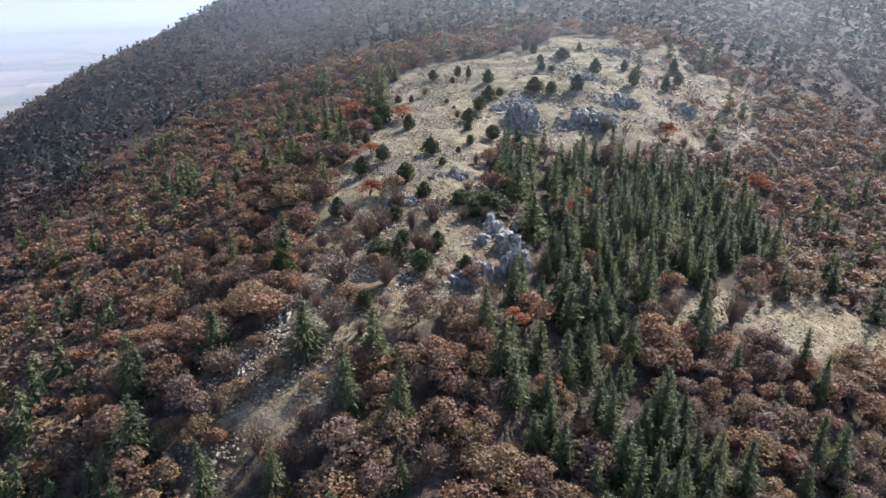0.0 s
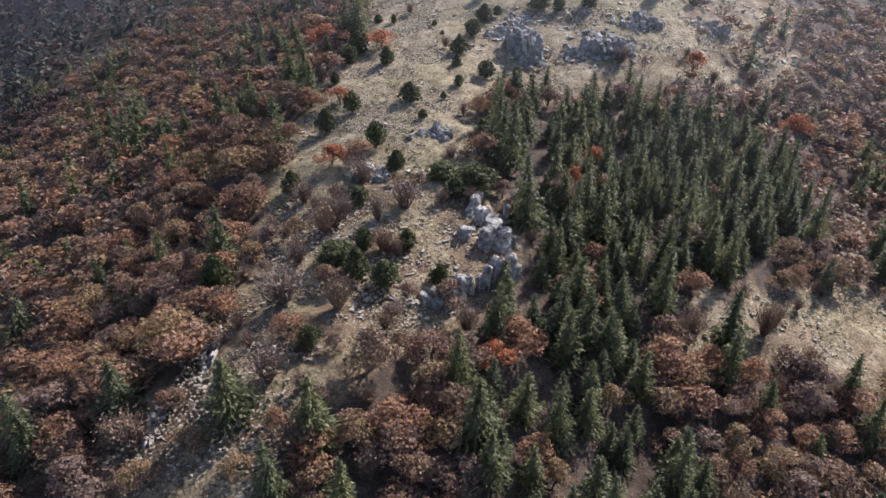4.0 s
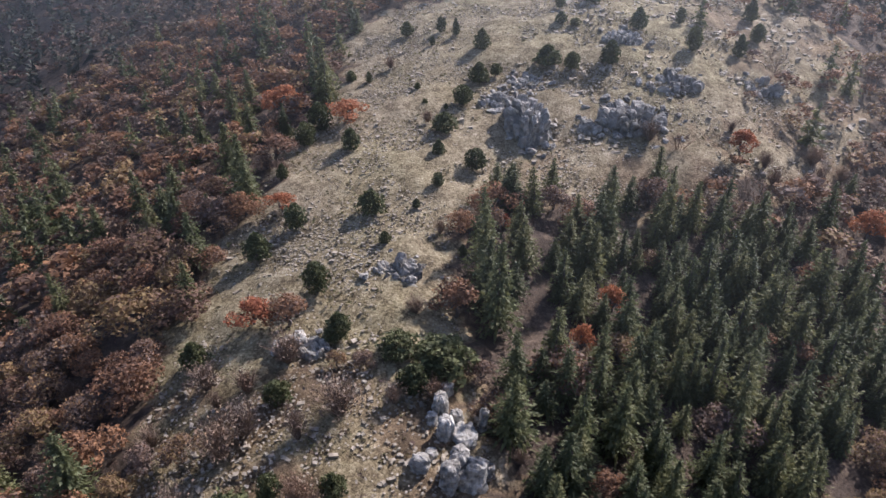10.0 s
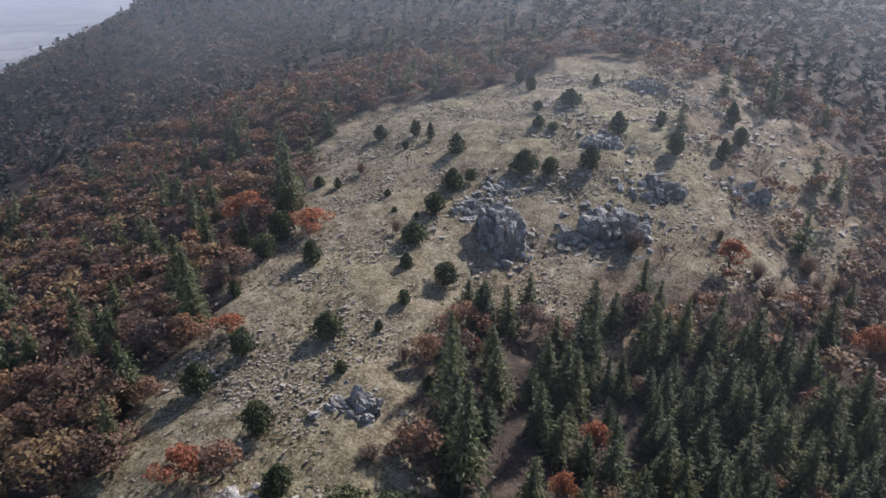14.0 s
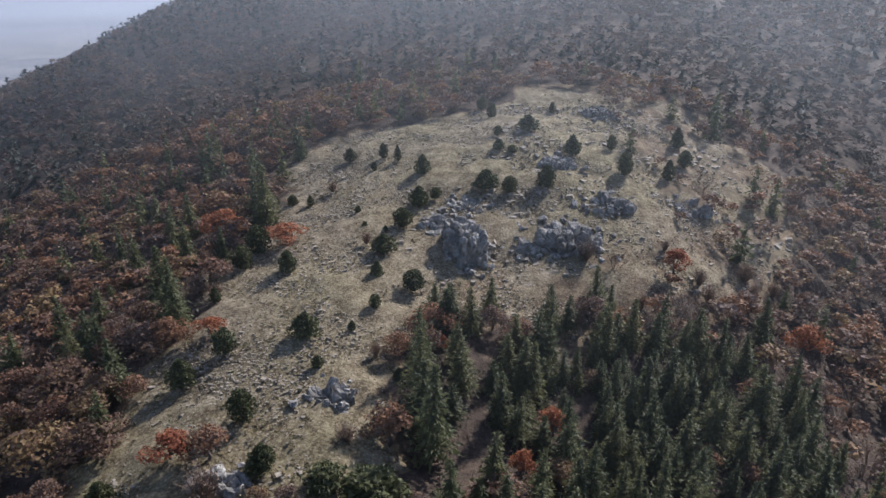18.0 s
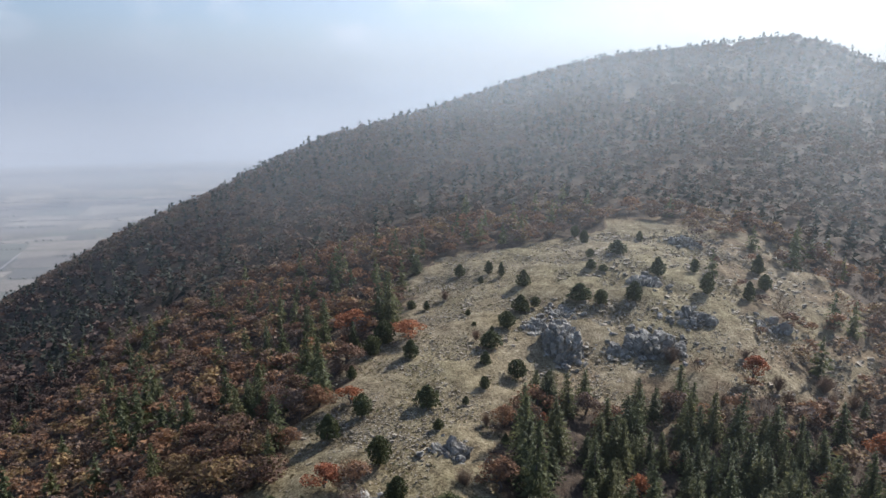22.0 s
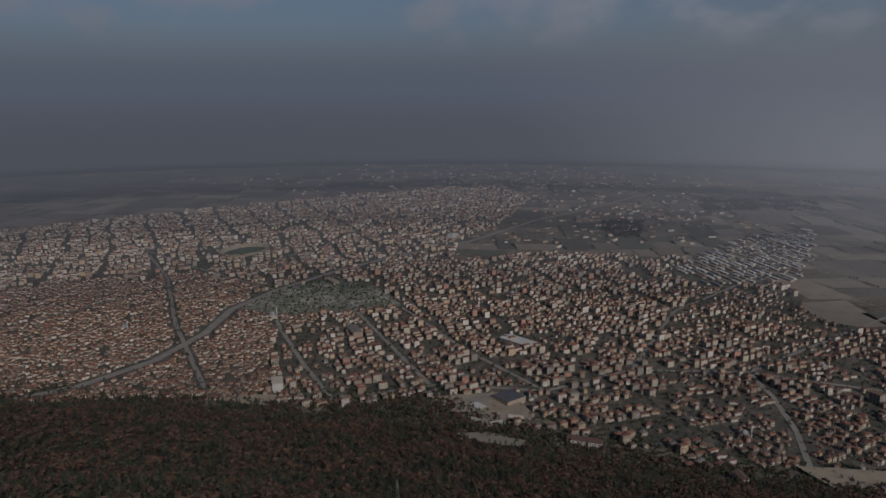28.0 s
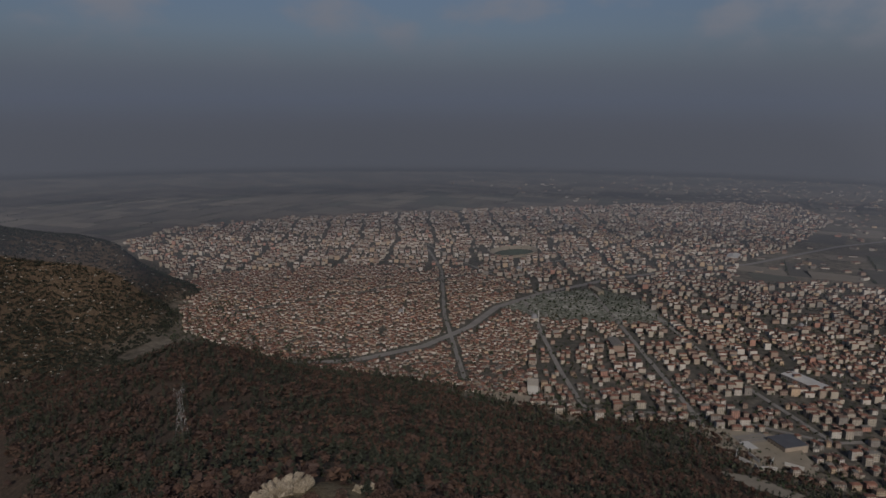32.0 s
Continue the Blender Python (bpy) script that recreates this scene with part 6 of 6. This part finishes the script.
ok = (np.hypot(cx, cy) < 4850) & ~inside(cx, cy, TOWN) & (near_line(cx, cy, HIGHWAY) > 60) & (cx < -500) & (r.random(cx.size) < 0.93)
for du, dv in ((0, 2), (0, 3), (1, 2), (1, 3)):
    px, py = cells[:, du] * ca - cells[:, dv] * sa, cells[:, du] * sa + cells[:, dv] * ca
    ok &= ground_z(px, py) < PLAIN + 7
cells = cells[ok]
corners = np.stack([np.stack([cells[:, i], cells[:, j]], 1) for i, j in ((0, 2), (1, 2), (1, 3), (0, 3))], 1)
corners = corners + r.normal(0, 6, corners.shape) + np.stack([24 * np.sin(corners[..., 1] / 210), 30 * np.sin(corners[..., 0] / 260)], -1)
wx, wy = corners[..., 0] * ca - corners[..., 1] * sa, corners[..., 0] * sa + corners[..., 1] * ca
fz = ground_z(wx, wy) + 0.5
tagged(new("farm_fields", raw_mesh("farm_fields", np.stack([wx, wy, fz], -1).reshape(-1, 3), np.arange(len(cells) * 4).reshape(-1, 4), [M_FIELD])), "patchwork of bare brown and stubble fields on the plain", "fields", kind="stuff")
# hedges and tree lines between fields, dark woods
ln = []
for k in range(0, len(cells), 2):
    p0, p1 = np.array([wx[k, 0], wy[k, 0]]), np.array([wx[k, 1], wy[k, 1]])
    m_ = int(np.linalg.norm(p1 - p0) / 9)
    if np.hypot(*p0) < 3300 and m_ and r.random() < 0.75:
        ln.append(p0 + (p1 - p0) * (np.arange(m_)[:, None] + r.random((m_, 1))) / m_)
ln = np.concatenate(ln)
q, tn = spread([oak_crown(np.random.default_rng(320 + s), 10, 0.5)[0] for s in range(3)], r, ln[:, 0], ln[:, 1], r.uniform(3, 7, len(ln)), r.uniform(4, 8, len(ln)), r.uniform(0, 6, len(ln)))
tagged(new("hedgerow_trees", quads("hedgerow_trees", q, M_GARDEN, tn)), "dark rows of trees between the fields", "trees", kind="stuff")
# dark copses far out on the plain
COPSES = [[(-2980, -193), (-3067, 244), (-2803, 266), (-2676, -137)], [(-2302, -430), (-2395, -301), (-2063, -261), (-2039, -356)]]
cpx, cpy, rc = jittered(-3100, -2000, -450, 280, 11.0, 44)
sel = (inside(cpx, cpy, COPSES[0]) & (patch(cpx, cpy, 60.0, 1.0) > 0.3)) | (inside(cpx, cpy, COPSES[1]) & (patch(cpx, cpy, 40.0, 1.0) > 0.35))
q, tn = spread(unit_town, rc, cpx[sel], cpy[sel], rc.uniform(6, 10, int(sel.sum())), rc.uniform(9, 14, int(sel.sum())), rc.uniform(0, 6, int(sel.sum())))
tagged(new("far_copse", quads("far_copse", q, M_SLOPE_PINE, tn)), "dark pine copses far out among the fields", "trees", kind="stuff")
# outlying farms and villages
fq, fs, ft = [], [], []
VILLAGES = [(-3240, -633, 16, 70), (-2300, 1150, 16, 150), (-1680, 820, 16, 150), (-1010, 760, 40, 130), (-950, 600, 30, 70), (-3800, 400, 18, 200), (-2750, -2500, 14, 180), (-3500, -1500, 220, 420), (-3300, -800, 260, 420), (-2450, -480, 60, 160), (-2900, -300, 80, 260), (-2300, -250, 60, 160), (-3900, 1000, 16, 200), (-1960, -400, 20, 150), (-1240, 620, 24, 120), (-2900, 1900, 14, 220), (-2500, -900, 60, 260), (-1900, -640, 30, 120)]
for vx_, vy_, k, rad in VILLAGES:
    for _ in range(k):
        px, py = vx_ + r.normal(0, rad), vy_ + r.normal(0, rad)
        if ground_z(px, py) < PLAIN + 8 and near_line(px, py, HIGHWAY) > 24:
            q_, s_, t_ = house_arrays(px, py, PLAIN - 0.2, r.uniform(10, 22), r.uniform(8, 12), int(r.integers(1, 4)), r.uniform(0, 3), r.uniform(1, 2.5), r.random(), False)
            fq += q_
            fs += s_
            ft += t_
fq = np.array(fq)
tagged(new("outlying_farms", raw_mesh("outlying_farms", fq.reshape(-1, 3), np.arange(len(fq) * 4).reshape(-1, 4), [M_WALL, M_ROOF], np.repeat(ft, 4), fs)), "scattered farmhouses and villages far out in the fields", "houses", kind="stuff")


# ---- pylons and hut ----
def strut(p0, p1, w=0.16):
    return tube(np.random.default_rng(1), p0, p1, w, w, 4, 0.0)


def pylon(x, y, h, turn):
    root = tagged(new("power_pylon"), "grey lattice steel power pylon above the wood", "pylon", "power pylons")
    root.matrix_world = pose(x, y, float(ground_z(x, y)) - 0.3, 0, 0, turn)
    w = h * 0.085
    lv = [(0, w), (0.2, w * 0.80), (0.38, w * 0.62), (0.54, w * 0.47), (0.68, w * 0.36), (0.80, w * 0.36), (0.90, w * 0.36)]
    corner = ((1, 1), (-1, 1), (-1, -1), (1, -1))
    for cx_, cy_ in corner:
        part("leg", quads("leg", np.concatenate([strut((cx_ * a, cy_ * a, z0 * h), (cx_ * b, cy_ * b, z1 * h), 0.11) for (z0, a), (z1, b) in zip(lv, lv[1:])]), M_STEEL), root)
    for k in range(4):
        (ax, ay), (bx, by) = corner[k], corner[(k + 1) % 4]
        for (z0, a), (z1, b) in zip(lv, lv[1:]):
            part("brace", quads("brace", strut((ax * a, ay * a, z0 * h), (bx * b, by * b, z1 * h), 0.06), M_STEEL), root)
            part("brace", quads("brace", strut((bx * a, by * a, z0 * h), (ax * b, ay * b, z1 * h), 0.06), M_STEEL), root)
    for sgn in (-1, 1):
        tip, peak = (sgn * 0.17 * h, 0, 0.90 * h), (sgn * 0.12 * h, 0, 1.0 * h)
        arm = [strut((sgn * w * 0.36, yy * w * 0.36, zz * h), tip, 0.09) for yy in (-1, 1) for zz in (0.80, 0.90)]
        part("cross_arm", quads("cross_arm", np.concatenate(arm + [strut((sgn * 0.09 * h, 0, (0.85 + 0.05) * h), (sgn * 0.09 * h, 0, 0.855 * h), 0.05)]), M_STEEL), root)
        part("earth_wire_peak", quads("earth_wire_peak", np.concatenate([strut((sgn * w * 0.36, 0, 0.90 * h), peak, 0.08), strut(tip, peak, 0.08)]), M_STEEL), root)


pylon(-184, -390, 38, 30)
pylon(-258, -84, 16, 30)

hut = tagged(new("hut"), "small white hut on the wooded shoulder", "hut")
hut.matrix_world = pose(-223, 276, float(ground_z(-223, 276)), 0, 0, 40)
v = box_faces(0, 0, -0.5, 4.0, 3.2, 4.6, 0)
part("wall", raw_mesh("wall", v, [(0, 1, 5, 4), (1, 2, 6, 5), (2, 3, 7, 6), (3, 0, 4, 7)], [M_WHITE]), hut)
v = box_faces(0, 0, 4.1, 4.6, 3.8, 0.4, 0)
part("roof", raw_mesh("roof", v, [(0, 3, 2, 1), (4, 5, 6, 7), (0, 1, 5, 4), (1, 2, 6, 5), (2, 3, 7, 6), (3, 0, 4, 7)], [M_WHITE]), hut)
part("door", quads("door", np.array([[(-0.5, -1.66, -0.3), (0.5, -1.66, -0.3), (0.5, -1.66, 1.8), (-0.5, -1.66, 1.8)]]), M_DARK), hut)

for root in PROTOTYPES:
    for ob in (*root.children_recursive, root):
        bpy.data.objects.remove(ob)
